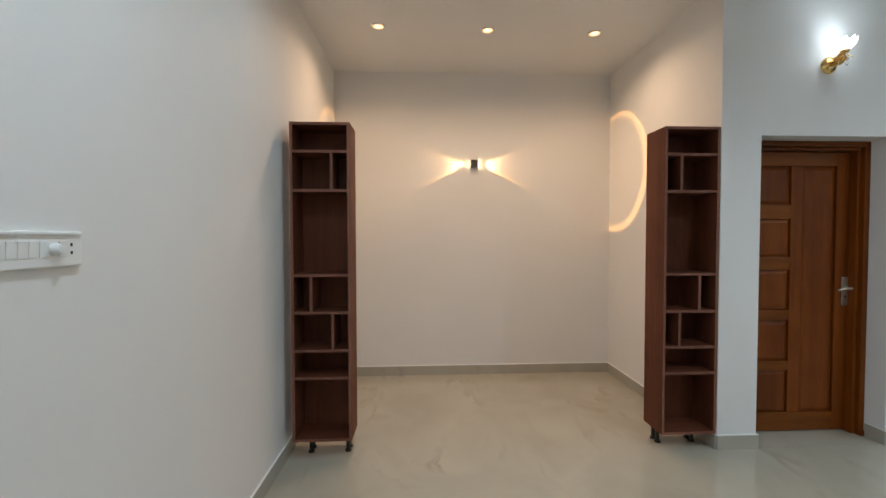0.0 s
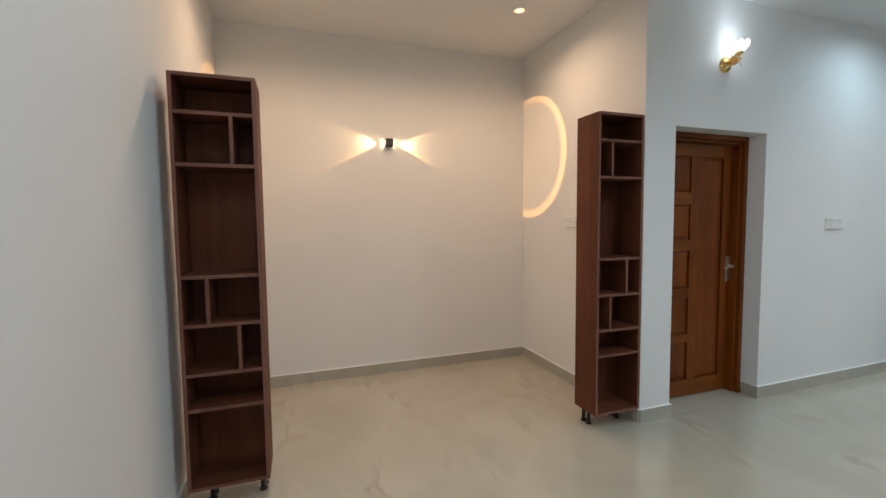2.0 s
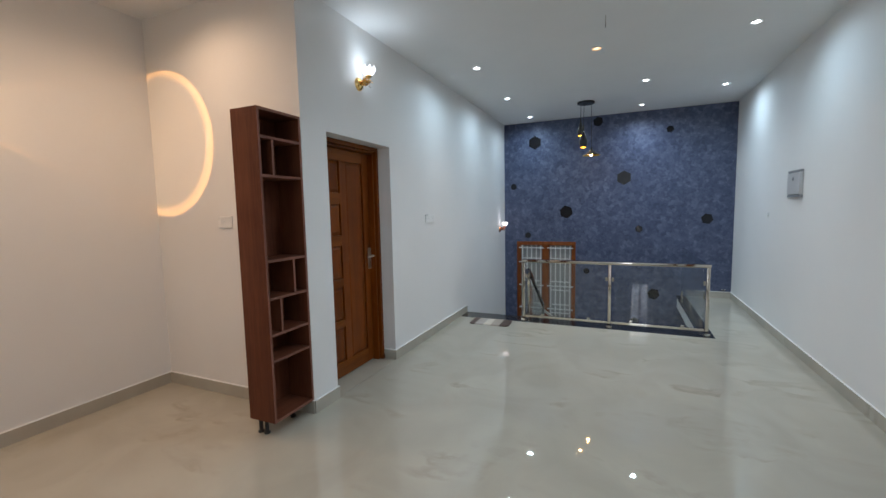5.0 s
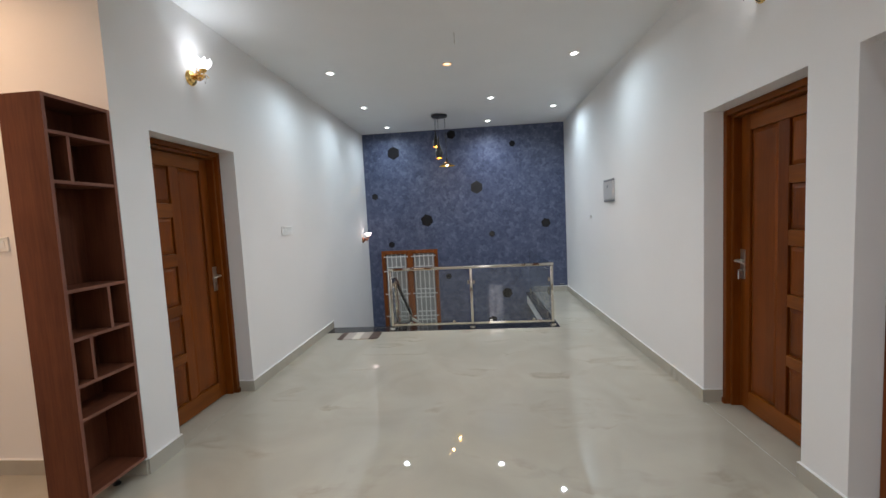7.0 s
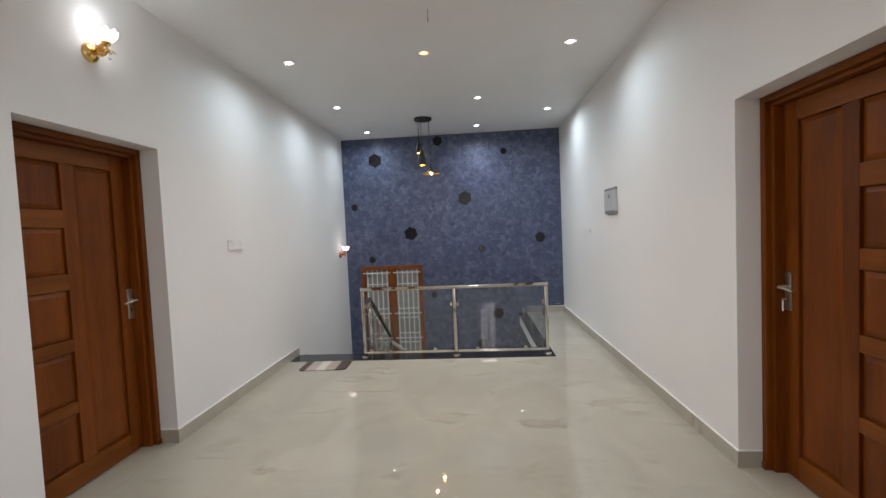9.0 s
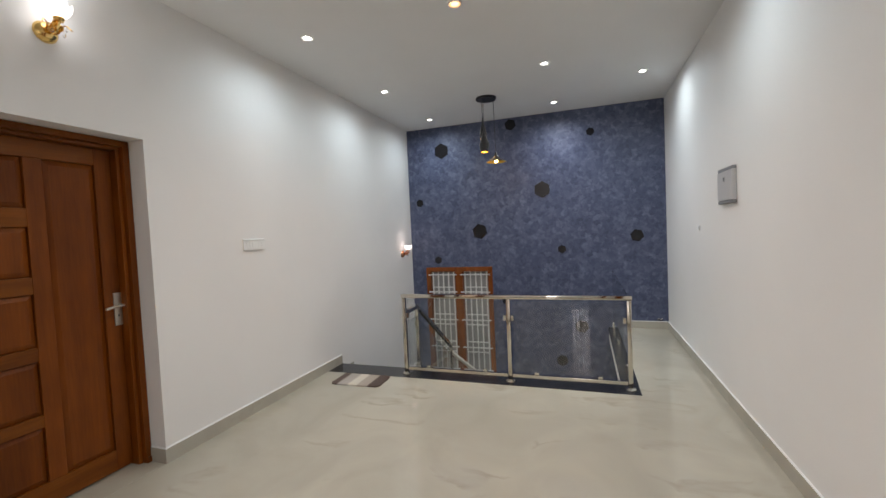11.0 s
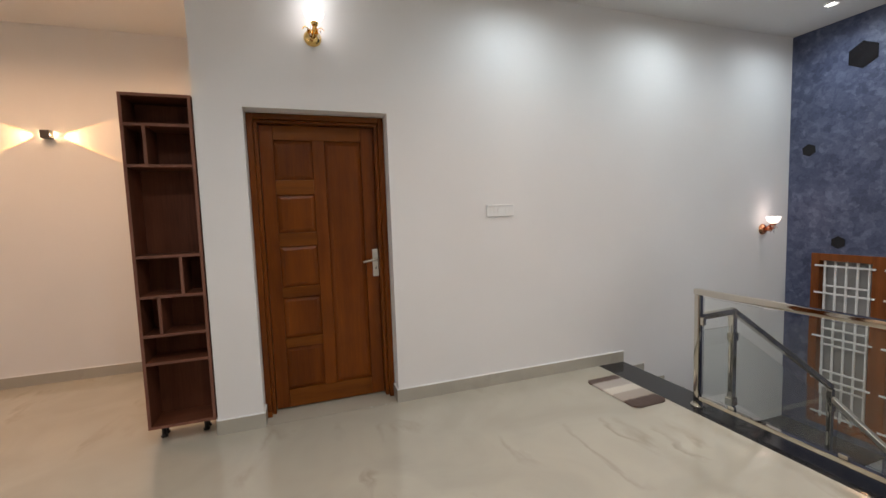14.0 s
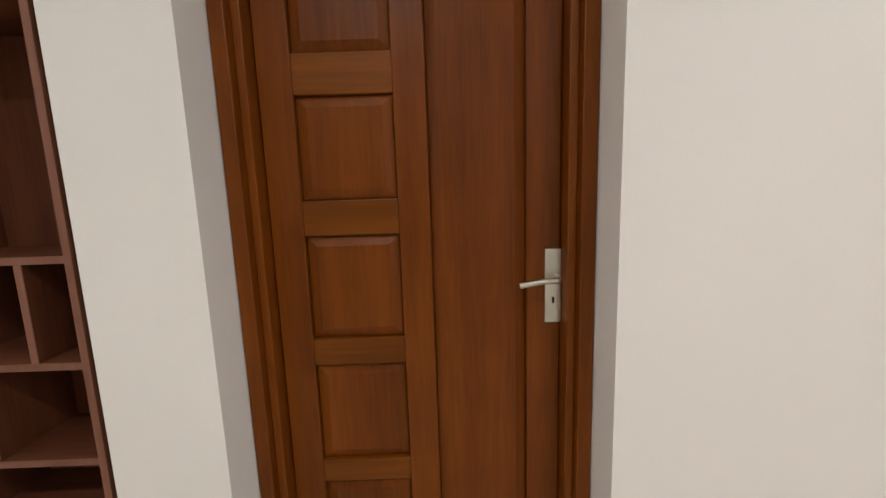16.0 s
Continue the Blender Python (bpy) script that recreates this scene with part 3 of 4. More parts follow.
# railing down the stairs: first flight along x, second along the blue wall
st = thing("stair_railing", (5.47, 1.835, -0.14), "dark steel handrail with glass panes down the stairs", "railing")


def slant(p, q, h, half):
    """A square bar from p to q, in the x-z or the y-z plane."""
    p, q = Vector(p), Vector(q)
    bm = bmesh.new()
    side_ = Vector((0, half, 0)) if abs(q.x - p.x) > abs(q.y - p.y) else Vector((half, 0, 0))
    up = Vector((0, 0, h))
    a = [bm.verts.new(p + k) for k in (-side_, side_, side_ + up, -side_ + up)]
    c = [bm.verts.new(q + k) for k in (-side_, side_, side_ + up, -side_ + up)]
    bm.faces.new(a)
    bm.faces.new(c)
    for i in range(4):
        j = (i + 1) % 4
        bm.faces.new((a[i], a[j], c[j], c[i]))
    bmesh.ops.recalc_face_normals(bm, faces=bm.faces)
    bmesh.ops.bevel(bm, geom=bm.edges[:], offset=0.003, segments=1, affect="EDGES")
    return bm


ox, oy, oz = 5.47, 1.835, -0.14
part("handrail", slant((RX + 0.023 - ox, 0, 0.600 - oz), (0, 0, 0.606 - oz), 0.04, 0.022), STEEL, st)
part("handrail", slant((0, 0, 0.606 - oz), (6.60 - ox, 0, -0.145 - oz), 0.045, 0.022), STEEL, st)
# lower rail's brightness under the lamps comes partly from this paler steel
part("handrail", slant((6.60 - ox, -0.022, -0.245 - oz), (6.60 - ox, -1.60, -1.40 - oz), 0.045, 0.022), LITSTEEL, st, "steel handrail made paler for the lamplight on it")
for x, zb, zt in ((5.47, -0.1525, 0.600), (6.60, -0.92, -0.140)):
    part("post", boxed(x - ox - 0.020, x - ox + 0.020, -0.020, 0.020, zb + 0.001 - oz, zt - oz, bevel=0.003), STEEL, st)
    for z in (zb + 0.12, zt - 0.16):
        part("clamp", boxed(x - ox - 0.030, x - ox + 0.030, -0.026, 0.026, z - 0.03 - oz, z + 0.03 - oz, bevel=0.006), STEEL, st)
for outline in ([(RX + 0.04, 0.04), (5.44, 0.04), (5.44, 0.52), (RX + 0.04, 0.52)],
                [(5.51, -0.05), (6.56, -0.72), (6.56, -0.22), (5.51, 0.47)]):
    pane = part("pane", slab([(x - ox, z - oz) for x, z in outline], "y", -0.005, 0.005), GREENGLASS, st, "clear greenish glass pane")
    pane.visible_shadow = False
pane = part("pane", slab([(1.78 - oy, -0.72 - oz), (0.60 - oy, -1.58 - oz), (0.60 - oy, -1.14 - oz), (1.78 - oy, -0.30 - oz)], "x", 6.595 - ox, 6.605 - ox), GREENGLASS, st, "clear greenish glass pane")
pane.visible_shadow = False

# ---- windows ----


def grille_window(name, span, wall_x, way, pane_mat, fw, mull, uprights, label, pane_label):
    """A two-light wooden window with a white bar grille; way is the side of the wall that lies outdoors."""
    y0, y1, z0, z1 = span
    ob = thing(name, (wall_x, (y0 + y1) / 2, z0), label, "window", kind="structure")
    hw, hh = (y1 - y0) / 2, z1 - z0

    def b(x0, x1, *a, bevel=0.0):
        lo, hi = sorted((way * x0, way * x1))
        return boxed(lo, hi, *a, bevel=bevel)

    for a, c in ((-hw, -hw + fw), (hw - fw, hw), (-mull, mull)):
        part("frame_stile", b(-0.014, 0.10, a, c, 0.0, hh, bevel=0.004), WINWOOD, ob, "reddish teak frame member")
    for a, c in ((-hw + fw, -mull), (mull, hw - fw)):
        for p, q in ((0.0, fw), (hh - fw, hh)):
            part("frame_rail", b(-0.013, 0.10, a, c, p, q, bevel=0.003), WINWOOD, ob, "reddish teak frame member")
        part("pane", b(0.072, 0.080, a, c, fw, hh - fw), pane_mat, ob, pane_label)
        rows = (0.035, 0.205, 0.255, 0.305, 0.475, 0.525, 0.575, 0.80, 0.845, 0.97)
        first = None
        for k in range(uprights):
            y = (a + c) / 2 if uprights == 1 else a + 0.030 + (c - a - 0.060) * k / (uprights - 1)
            bar = b(0.016, 0.028, y - 0.0085, y + 0.0085, fw - 0.02, hh - fw + 0.02)
            first = first or part("grille", bar, GRILLE, ob, "white enamelled steel bars")
            if k:
                part("bar", bar, GRILLE, first)
        for f in rows:
            z = fw + (hh - 2 * fw) * f
            wide = 0.03 if f in (0.035, 0.255, 0.525, 0.80, 0.97) else -0.024
            part("bar", b(-0.030 if wide > 0 else 0.004, -0.0185 if wide > 0 else 0.0155, a - wide, c + wide, z - 0.0080, z + 0.0080), GRILLE, first)
            if wide > 0:
                for y in (a + 0.030, c - 0.030):
                    part("bracket", b(-0.018, 0.0155, y - 0.005, y + 0.005, z - 0.005, z + 0.005), GRILLE, first)
    return ob


grille_window("window_1", WIN, XE, 1, FROST, 0.070, 0.062, 5, "teak-framed window with a white bar grille above the landing", "grey frosted pane")
grille_window("window_2", WEST, XW, -1, DAYPANE, 0.030, 0.022, 1, "narrow teak-framed window with a white bar grille and bright panes", "bright frosted pane")

# ---- hexagon panels on the blue wall ----
HEX = [(2.135, 2.675, 0.120), (1.055, 2.945, 0.085), (-0.040, 2.716, 0.058), (2.529, 1.894, 0.062), (0.631, 1.972, 0.120),
       (1.574, 1.410, 0.118), (-0.596, 1.264, 0.088), (0.384, 1.106, 0.060), (2.262, 0.984, 0.060), (1.216, 0.352, 0.056),
       (0.142, 0.000, 0.098), (0.426, -0.506, 0.085)]
for i, (y, z, r) in enumerate(HEX):
    turn = radians((30, 18, 12, 24)[i % 4])
    outline = [(r * math.cos(math.pi / 3 * k + turn), r * math.sin(math.pi / 3 * k + turn)) for k in range(6)]
    # panel 4 gets the paler colour that stands for light reflected in it
    ob = new("hexagon_panel", mesh_of("hexagon_panel", slab(outline, "x", -0.007, -0.0005), SHEENHEX if i == 4 else MIRROR))
    ob.matrix_world = pose(XE, y, z)
    tagged(ob, "%s glossy %s hexagon panel stuck on the blue wall" % ("large" if r > 0.1 else "medium" if r > 0.08 else "small", "grey" if i == 4 else "black"), "wall panel", "hexagon panels on the blue wall")

# ---- lamps ----


def downlight(x, y, ceiling, lens, halo, label):
    ob = thing("downlight", (x, y, ceiling), label, "downlight", "recessed ceiling downlights")
    part("trim_ring", turned([(0.042, -0.0005), (0.056, -0.0005), (0.055, -0.006), (0.046, -0.009), (0.042, -0.006)], 32, capped=False), SWITCH, ob, "white trim ring", True)
    # added ring that glows in place of the lens's halo
    part("halo_ring", turned([(0.0245, -0.002), (0.0415, -0.0035), (0.0415, -0.0005), (0.0245, -0.0005)], 28, capped=False), halo, ob, "added glowing ring for the halo round the lens")
    part("lens", turned([(0.0, -0.0005), (0.0243, -0.0005), (0.0243, -0.004), (0.0, -0.005)], 28), lens, ob, "glowing lens")
    return ob


for x, y in HALL_SPOTS:
    downlight(x, y, CEIL, LED, HALO, "small round recessed downlight shining cool white")
for x, y in WARM_SPOTS:
    downlight(x, y, CEIL, LEDWARM, HALOWARM, "small round recessed downlight shining warm white")
for x, y in ALCOVE_SPOTS:
    downlight(x, y, CEIL_A, LEDWARM, HALOWARM, "small round recessed downlight shining warm white")


def petal_shade(radius, height, petals=8):
    """An open tulip of glass with a waved rim."""
    bm = bmesh.new()
    rings, seg = [], petals * 6
    for k in range(9):
        f = k / 8
        r0 = radius * (0.30 + 0.75 * math.sin(f * 1.75) ** 0.8 * (1 - 0.12 * f))
        ring = []
        for i in range(seg):
            a = 2 * math.pi * i / seg
            r = r0 * (1 + 0.09 * f * math.cos(petals * a))
            ring.append(bm.verts.new((r * math.cos(a), r * math.sin(a), height * f + 0.010 * f * f * math.cos(petals * a))))
        rings.append(ring)
    for p, q in zip(rings, rings[1:]):
        for i in range(seg):
            j = (i + 1) % seg
            bm.faces.new((p[i], p[j], q[j], q[i]))
    bm.faces.new(rings[0])
    bmesh.ops.recalc_face_normals(bm, faces=bm.faces)
    bmesh.ops.solidify(bm, geom=bm.faces[:], thickness=0.003)
    return bm


def leaf_blade(length, width, turn, lift):
    bm = bmesh.new()
    rows = []
    for k in range(6):
        f = k / 5
        w = width * math.sin(math.pi * min(1, f * 0.92 + 0.06))
        y, z = -length * f, lift * f + 0.018 * math.sin(f * 3)
        rows.append([bm.verts.new((-w, y, z - 0.004)), bm.verts.new((0, y, z)), bm.verts.new((w, y, z - 0.004))])
    for p, q in zip(rows, rows[1:]):
        for i in range(2):
            bm.faces.new((p[i], p[i + 1], q[i + 1], q[i]))
    bmesh.ops.solidify(bm, geom=bm.faces[:], thickness=0.0015)
    bmesh.ops.transform(bm, matrix=pose(0, 0, 0, 0, turn, 0), verts=bm.verts)
    return bm


def sconce(x, z, wall_y, side, metal, shade_mat, label, watts, colour):
    """A wall lamp with a domed rose, curled leaves, a tulip shade and crystal drops; side is the way out of the wall."""
    ob = thing("wall_sconce", (x, wall_y, z), label, "wall lamp", "flower-shaped wall sconces")
    ob.rotation_euler = (0, 0, 0 if side < 0 else math.pi)
    part("rose", turned([(0.0, -0.034), (0.020, -0.033), (0.040, -0.024), (0.052, -0.012), (0.056, -0.0005), (0.0, -0.0005)], 28, "y"), metal, ob, "domed metal wall rose", True)
    part("arm", tube([(0, -0.030, 0), (0, -0.055, -0.014), (0.004, -0.080, -0.010), (0.010, -0.095, 0.015), (0.012, -0.095, 0.045)], 0.006), metal, ob, "", True)
    for turn, length, lift in ((70, 0.075, 0.03), (-65, 0.07, 0.03), (125, 0.06, 0.02), (-120, 0.065, 0.015), (20, 0.07, 0.05)):
        bm = leaf_blade(length, 0.014, turn, lift)
        bmesh.ops.translate(bm, verts=bm.verts, vec=(0, -0.028, 0.004))
        part("leaf", bm, metal, ob, "curled metal leaf", True)
    for turn, r in ((50, 0.07), (-50, 0.065)):
        a = radians(turn)
        part("stem", tube([(0, -0.03, 0.0), (0.4 * r * math.sin(a), -0.06, 0.03), (r * math.sin(a), -0.085, 0.035), (1.25 * r * math.sin(a), -0.10, 0.012)], 0.003), metal, ob, "", True)
    cup = turned([(0.0, 0.040), (0.018, 0.042), (0.026, 0.058), (0.024, 0.062), (0.0, 0.062)], 20)
    bmesh.ops.translate(cup, verts=cup.verts, vec=(0.012, -0.095, 0))
    part("cup", cup, metal, ob, "", True)
    bm = petal_shade(0.058, 0.064)
    bmesh.ops.translate(bm, verts=bm.verts, vec=(0.012, -0.095, 0.058))
    shade = part("shade", bm, shade_mat, ob, "glowing white tulip glass shade", True)
    shade.visible_shadow = False
    for dx, dz in ((0.034, -0.035), (-0.018, -0.03), (0.045, 0.0)):
        drop = turned([(0.0, 0.0), (0.006, 0.008), (0.0075, 0.016), (0.003, 0.026), (0.0, 0.028)], 8)
        bmesh.ops.translate(drop, verts=drop.verts, vec=(dx, -0.09, dz))
        part("crystal_drop", drop, CRYSTAL, ob)
        part("wire", tube([(dx, -0.09, dz + 0.028), (dx * 0.6, -0.088, 0.045)], 0.0012, 6), metal, ob)
    lamp("sconce_lamp", "POINT", (x + (0.012 if side < 0 else -0.012), wall_y + side * 0.095, z + 0.100), watts, colour, 0.035)
    lamp("sconce_lamp", "SPOT", (x, wall_y + side * 0.095, z + 0.12), watts * 4.5, colour, 0.05, (x + 0.15, wall_y + side * 0.50, z + 1.0), 165, 0.9)


sconce(2.752, 2.563, YN, -1, GOLD, SHADEGLASS, "brass leaf wall sconce with a lit white tulip shade", SCONCE_W, COOL)
sconce(2.30, 2.605, YS, 1, GOLD, SHADEGLASS, "brass leaf wall sconce with a lit white tulip shade", SCONCE_W, COOL)
sconce(7.07, 1.118, YN, -1, COPPER, SHADEWARM, "copper leaf wall sconce with a lit tulip shade over the stairs", SCONCE_W * 0.28, (0.92, 0.92, 1.0))

# two-way beam lamp in the alcove
beam = thing("beam_wall_lamp", (0.590, YALC, 2.185), "small black cube wall lamp throwing amber beams both ways", "wall lamp")
AXIS = 0.032
bm = bmesh.new()
box(bm, -0.033, 0.033, -0.064, -0.0005, 0.028, 0.033)
box(bm, -0.033, 0.033, -0.064, -0.0005, -0.033, -0.028)
box(bm, -0.033, 0.033, -0.064, -0.059, -0.028, 0.028)
box(bm, -0.033, 0.033, -0.005, -0.0005, -0.028, 0.028)
box(bm, -0.008, 0.008, -0.059, -0.005, -0.028, 0.028)
part("housing", bm, DARKHOUSING, beam, "square dark grey metal housing")
for s in (-1, 1):
    lo, hi = sorted((s * 0.0085, s * 0.018))
    part("lens", boxed(lo, hi, -AXIS - 0.012, -AXIS + 0.012, -0.012, 0.012, bevel=0.003), BEAM, beam, "glowing amber lens")
    aim = (0.590 + s * 1.45, YALC - 0.134, 2.185 - 0.090)
    lamp("beam_lamp", "SPOT", (0.590 + s * 0.037, YALC - AXIS, 2.185), BEAM_W, (1.0, 0.62, 0.32), 0.002, aim, 45, 0.04)
    lamp("beam_lamp", "SPOT", (0.590 + s * 0.020, YALC - AXIS, 2.185), BEAM_W * 5.5, AMBER, 0.0004, aim, 46, 0.04)
    # unseen disc added to block the beam's middle, leaving a bright rim
    ring_mask = turned([(0.0, 0.0), (0.0055, 0.0), (0.0055, 0.001), (0.0, 0.001)], 24, "x")
    bmesh.ops.translate(ring_mask, verts=ring_mask.verts, vec=(s * 0.0345 - 0.0005, -AXIS - 0.0009, -0.0009))
    part("ring_mask", ring_mask, BLACKMETAL, beam, "tiny added disc that shades the beam's middle into a ring")

# pendant cluster
pend = thing("pendant_cluster", (6.386, 1.170, CEIL), "cluster of three black pendant shades with gold linings", "pendant lamp")
part("ceiling_rose", turned([(0.0, -0.0005), (0.125, -0.0005), (0.125, -0.020), (0.118, -0.026), (0.0, -0.026)], 36), BLACKMETAL, pend, "round black ceiling rose", True)


def pendant(dx, dy, bottom, profile, label, watts):
    """A shade of revolution, black outside and gold inside, on a cord."""
    z = bottom - CEIL
    outer = profile
    inner = [(max(0.003, r - 0.004), h) for r, h in reversed(profile)]
    bm = bmesh.new()
    seg = 32
    for prof in (outer,):
        rings = [[bm.verts.new((r * math.cos(2 * math.pi * i / seg), r * math.sin(2 * math.pi * i / seg), h)) for i in range(seg)] for r, h in prof]
        for p, q in zip(rings, rings[1:]):
            for i in range(seg):
                j = (i + 1) % seg
                bm.faces.new((p[i], p[j], q[j], q[i]))
        bm.faces.new(rings[-1])
    lining = bmesh.new()
    rings = [[lining.verts.new((r * math.cos(2 * math.pi * i / seg), r * math.sin(2 * math.pi * i / seg), h)) for i in range(seg)] for r, h in inner]
    for p, q in zip(rings, rings[1:]):
        for i in range(seg):
            j = (i + 1) % seg
            lining.faces.new((p[i], p[j], q[j], q[i]))
    last = rings[-1]
    rim = [lining.verts.new((profile[0][0] * math.cos(2 * math.pi * i / seg), profile[0][0] * math.sin(2 * math.pi * i / seg), profile[0][1])) for i in range(seg)]
    for i in range(seg):
        j = (i + 1) % seg
        lining.faces.new((last[i], last[j], rim[j], rim[i]))
    for m_ in (bm, lining):
        bmesh.ops.translate(m_, verts=m_.verts, vec=(dx, dy, z))
    shade = part("shade", bm, BLACKMETAL, pend, label, True)
    part("lining", lining, GOLDIN, shade, "shiny gold lining", True)
    top = profile[-1][1]
    low = -0.012 if top < 0.2 else 0.012
    bulb = turned([(0.0, low), (0.014, low + 0.006), (0.020, low + 0.022), (0.012, low + 0.045), (0.006, low + 0.060), (0.0, low + 0.060)], 16)
    bmesh.ops.translate(bulb, verts=bulb.verts, vec=(dx, dy, z))
    part("bulb", bulb, BULB, shade, "lit amber bulb", True)
    part("cord", tube([(max(-0.1, min(0.1, dx * 0.9)), dy * 0.9, -0.026), (dx, dy, z + top + 0.001)], 0.0035, 8), BLACKMETAL, pend)
    lamp("pendant_lamp", "POINT", (6.386 + dx, 1.170 + dy, bottom - 0.005), watts, (1.0, 0.72, 0.36), 0.02)


FAT = [(0.048, 0.0), (0.056, 0.045), (0.062, 0.095), (0.058, 0.105), (0.040, 0.155), (0.022, 0.205), (0.012, 0.24), (0.011, 0.32)]
TALL = [(0.042, 0.0), (0.046, 0.04), (0.044, 0.08), (0.026, 0.15), (0.010, 0.21), (0.008, 0.24), (0.008, 0.27)]
WIDE = [(0.122, 0.0), (0.118, 0.009), (0.072, 0.032), (0.034, 0.056), (0.018, 0.085), (0.014, 0.105), (0.014, 0.12)]
pendant(-0.080, 0.025, 2.375, FAT, "black fat pendant shade with gold lining", PEND_W * 0.6)
pendant(0.165, 0.090, 2.590, TALL, "black slender pendant shade with gold lining", PEND_W * 0.6)
pendant(0.085, -0.080, 2.270, WIDE, "wide flat pendant shade with gold lining", PEND_W)

# ---- switches and small fixtures ----


def switch_plate(name, place, turn, w, h, rockers, label, knob=False):
    """A wide modular switch plate; local x runs along it, -y is out of the wall."""
    ob = thing(name, place, label, "switch")
    ob.rotation_euler = (0, 0, radians(turn))
    part("plate", boxed(-w / 2, w / 2, -0.012, -0.0005, -h / 2, h / 2, bevel=0.004), SWITCH, ob)
    part("ledge", boxed(-w / 2 + 0.004, w / 2 - 0.004, -0.017, -0.0125, h / 2 - 0.010, h / 2 - 0.002, bevel=0.002), SWITCH, ob)
    n = len(rockers)
    for i, kind in enumerate(rockers):
        x = -w / 2 + 0.018 + (w - 0.036) * (i + 0.5) / n
        if kind == "r":
            bm = boxed(x - 0.0112, x + 0.0112, -0.0138, -0.0121, -0.019, 0.019, bevel=0.0006)
            for v in bm.verts:
                if v.co.z > 0.01 and v.co.y < -0.013:
                    v.co.y -= 0.0022
            part("rocker", bm, SWITCH, ob)
        elif kind == "k":
            part("knob", _shift(turned([(0.0, -0.036), (0.010, -0.034), (0.013, -0.026), (0.014, -0.013), (0.0, -0.013)], 20, "y"), (x, 0, 0)), SWITCH, ob, "round fan regulator knob", True)
        elif kind == "s":
            for dz in (-0.010, 0.010):
                part("socket_hole", boxed(x - 0.003, x + 0.003, -0.0128, -0.0122, dz - 0.004, dz + 0.004), BLACKPLASTIC, ob)
    return ob


def _shift(bm, v):
    bmesh.ops.translate(bm, verts=bm.verts, vec=v)
    return bm


switch_plate("switch_plate", (4.091, YN, 1.396), 0, 0.236, 0.092, "rrr rr", "white modular switch plate on the white wall")
switch_plate("switch_plate", (XW, 1.045, 1.402), 90, 0.240, 0.086, "rrrrrkrs", "white switch plate with rockers, a fan knob and a socket")
switch_plate("switch_plate", (XALC, 3.50, 1.430), -90, 0.150, 0.086, "rrrr", "white switch plate in the alcove")
switch_plate("switch_plate", (5.79, YS, 1.355), 180, 0.040, 0.050, "r", "tiny white switch plate beside the walkway")

db = thing("distribution_board", (4.972, YS, 1.677), "white distribution board with grey end bands and a small window", "fuse box")
part("cover", boxed(-0.195, 0.135, 0.0005, 0.034, -0.108, 0.108, bevel=0.008), PANELGREY, db)
for z0, z1 in ((-0.134, -0.1085), (0.1085, 0.134)):
    part("end_band", boxed(-0.197, 0.137, 0.0005, 0.030, z0, z1, bevel=0.008), GREYPLASTIC, db, "grey plastic end band")
part("latch", boxed(-0.045, -0.020, 0.0345, 0.040, 0.03, 0.062, bevel=0.002), GREYPLASTIC, db)

part_hook = tube([(0, 0, 0), (0, 0, -0.05)] + [(0.022 * math.sin(a), 0, -0.072 + 0.022 * math.cos(a)) for a in [k * math.pi / 8 for k in range(14)]], 0.0035, 8)
hook = new("ceiling_hook", mesh_of("ceiling_hook", part_hook, STEEL, True))
hook.location = (3.495, 0.790, CEIL - 0.0005)
tagged(hook, "bare grey steel fan hook in the white ceiling", "hook")

# doormat
bm = bmesh.new()
L, W, R, nx, ny = 0.520, 0.300, 0.055, 30, 48
cells = {}
for i in range(nx + 1):
    for j in range(ny + 1):
        u, v = -W / 2 + W * i / nx, -L / 2 + L * j / ny
        cu, cv = max(abs(u) - (W / 2 - R), 0), max(abs(v) - (L / 2 - R), 0)
        d = math.hypot(cu, cv)
        if d > R:
            u -= math.copysign(cu * (1 - R / d), u)
            v -= math.copysign(cv * (1 - R / d), v)
        edge = min(W / 2 - abs(u), L / 2 - abs(v), 0.012) / 0.012
        cells[i, j] = bm.verts.new((u, v, 0.006 + 0.006 * max(0, edge) ** 0.5 + random.uniform(-0.0012, 0.0012)))
for i in range(nx):
    for j in range(ny):
        bm.faces.new((cells[i, j], cells[i + 1, j], cells[i + 1, j + 1], cells[i, j + 1]))
rim = [e for e in bm.edges if e.is_boundary]
ext = bmesh.ops.extrude_edge_only(bm, edges=rim)["geom"]
for v in ext:
    if isinstance(v, bmesh.types.BMVert):
        v.co.z = 0.0
bmesh.ops.recalc_face_normals(bm, faces=bm.faces)
MAT = material("banded_mat_pile", (0.3, 0.25, 0.2), 0.9, bump=0.6, fine=220)
n, l = MAT.node_tree.nodes, MAT.node_tree.links
co = n.new("ShaderNodeTexCoord")
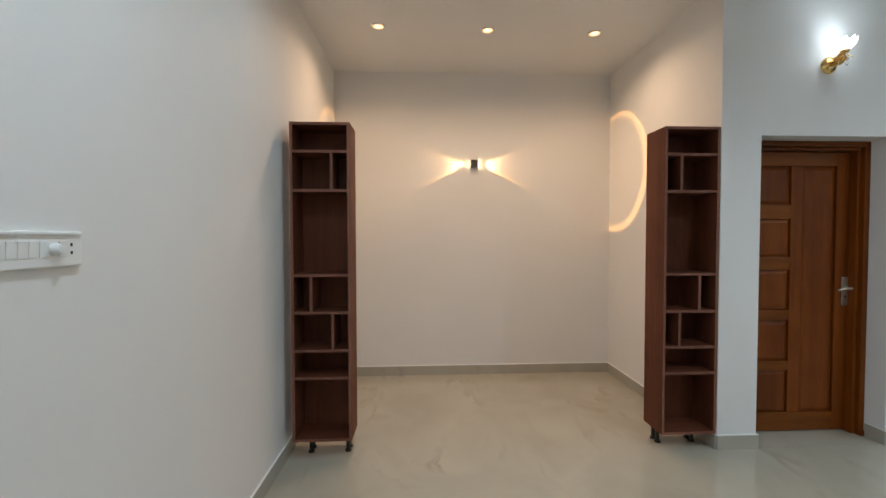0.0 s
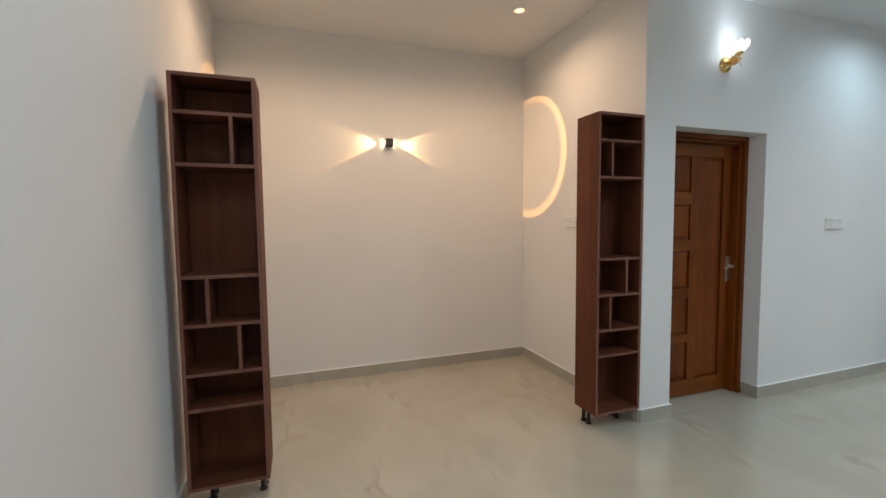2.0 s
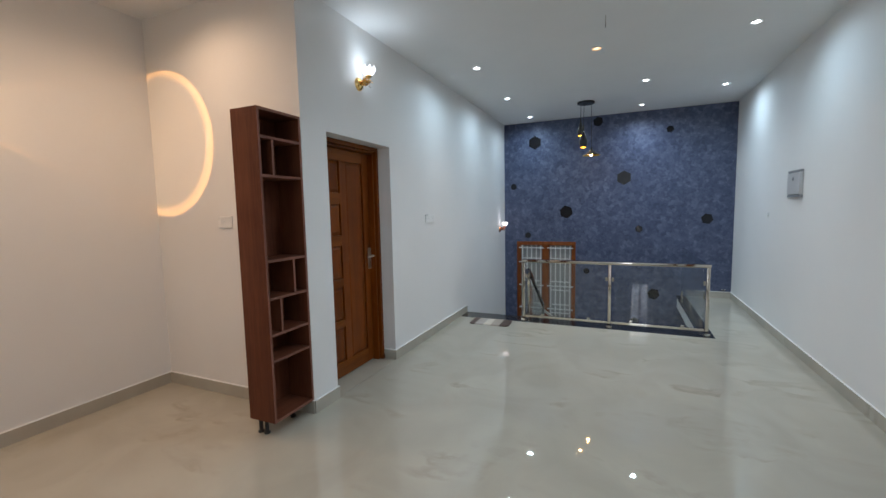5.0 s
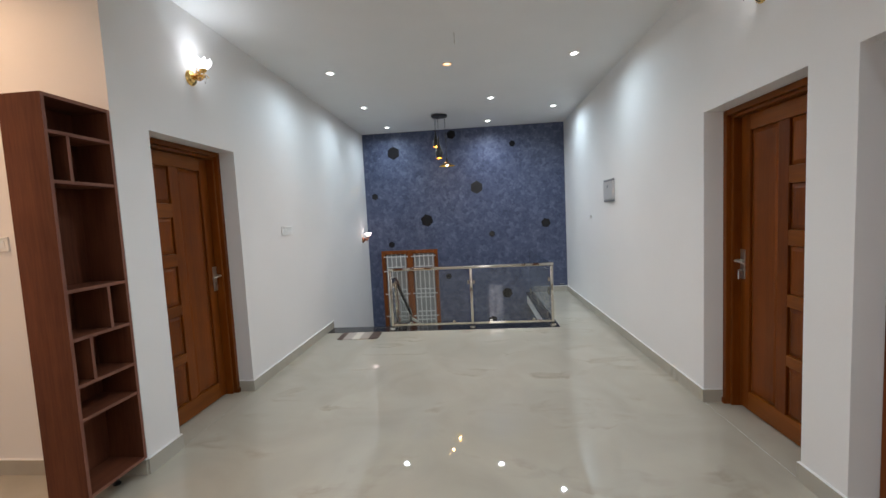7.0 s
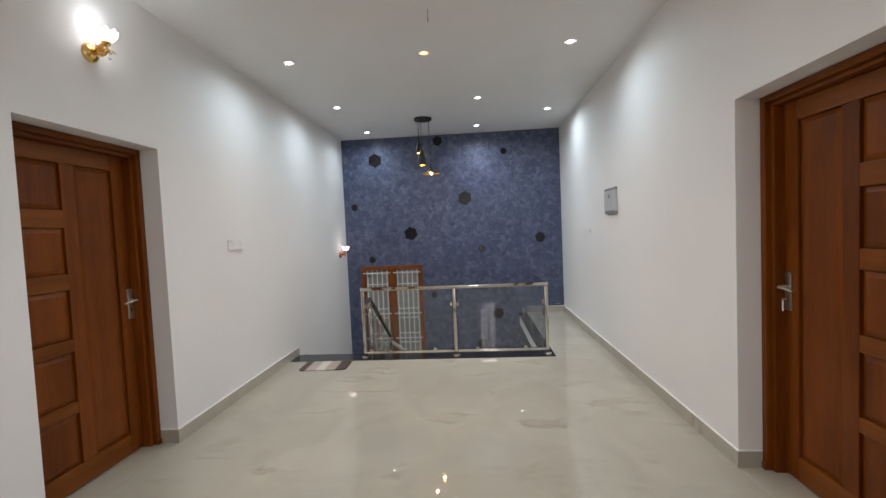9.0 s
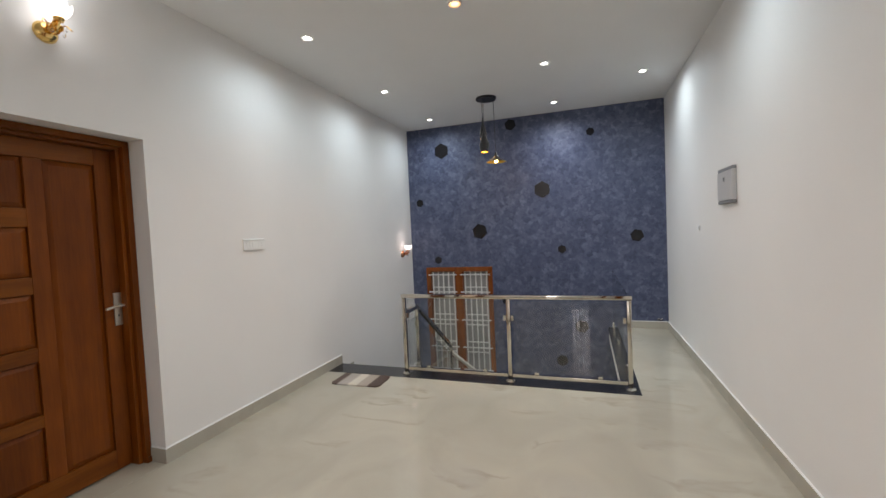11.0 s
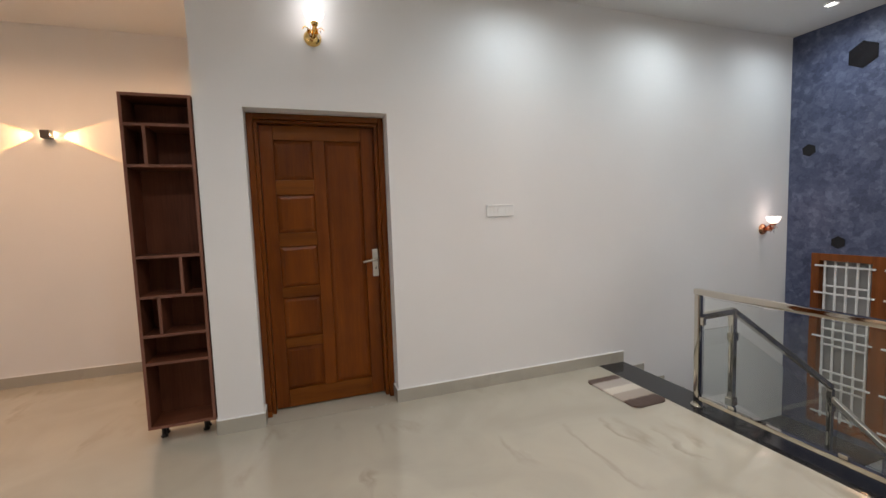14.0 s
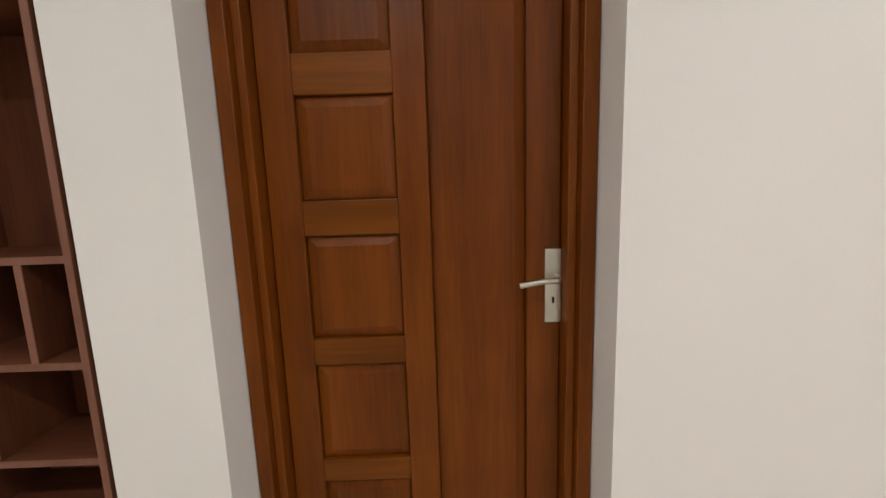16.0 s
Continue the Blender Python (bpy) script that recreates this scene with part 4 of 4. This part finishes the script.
sep = n.new("ShaderNodeSeparateXYZ")
l.new(co.outputs["Object"], sep.inputs[0])
wob = n.new("ShaderNodeTexNoise")
wob.inputs["Scale"].default_value = 60
l.new(co.outputs["Object"], wob.inputs[0])
ad = n.new("ShaderNodeMath")
ad.operation = "MULTIPLY_ADD"
ad.inputs[1].default_value = 0.02
l.new(wob.outputs[0], ad.inputs[0])
l.new(sep.outputs[1], ad.inputs[2])
mr = n.new("ShaderNodeMapRange")
mr.inputs["From Min"].default_value, mr.inputs["From Max"].default_value = -L / 2 + 0.01, L / 2 + 0.01
l.new(ad.outputs[0], mr.inputs[0])
ramp = n.new("ShaderNodeValToRGB")
e = ramp.color_ramp.elements
e[0].position, e[0].color = 0.0, (0.070, 0.043, 0.033, 1)
e[1].position, e[1].color = 0.24, (0.36, 0.30, 0.25, 1)
for pos, col in ((0.20, (0.085, 0.053, 0.042)), (0.42, (0.38, 0.32, 0.27)), (0.46, (0.58, 0.53, 0.45)), (0.60, (0.60, 0.55, 0.47)), (0.64, (0.40, 0.35, 0.31)), (0.82, (0.38, 0.33, 0.29)), (0.86, (0.10, 0.064, 0.05))):
    k = e.new(pos)
    k.color = (*col, 1)
l.new(mr.outputs[0], ramp.inputs[0])
l.new(ramp.outputs[0], n["Principled BSDF"].inputs["Base Color"])
mat_ob = new("doormat", mesh_of("doormat", bm, MAT, True))
mat_ob.matrix_world = pose(4.850, 2.205, 0.0005, 0, 0, 1.5)
tagged(mat_ob, "small brown and beige banded doormat at the top of the stairs", "doormat")

# short wire ends left in the wall by the walkway
stub = thing("cable_stub", (XE, -0.850, 0.125), "two short white wire ends poking out of the blue wall", "cable")
for s_ in (-1, 1):
    part("wire", tube([(-0.0005, s_ * 0.008, 0.0), (-0.020, s_ * 0.014, 0.006), (-0.030, s_ * 0.026, 0.018)], 0.0035, 8), SWITCH, stub, "", True)
part("wall_box", boxed(-0.006, -0.0005, -0.030, 0.030, -0.018, 0.012, bevel=0.002), BLACKPLASTIC, stub, "small dark back box")
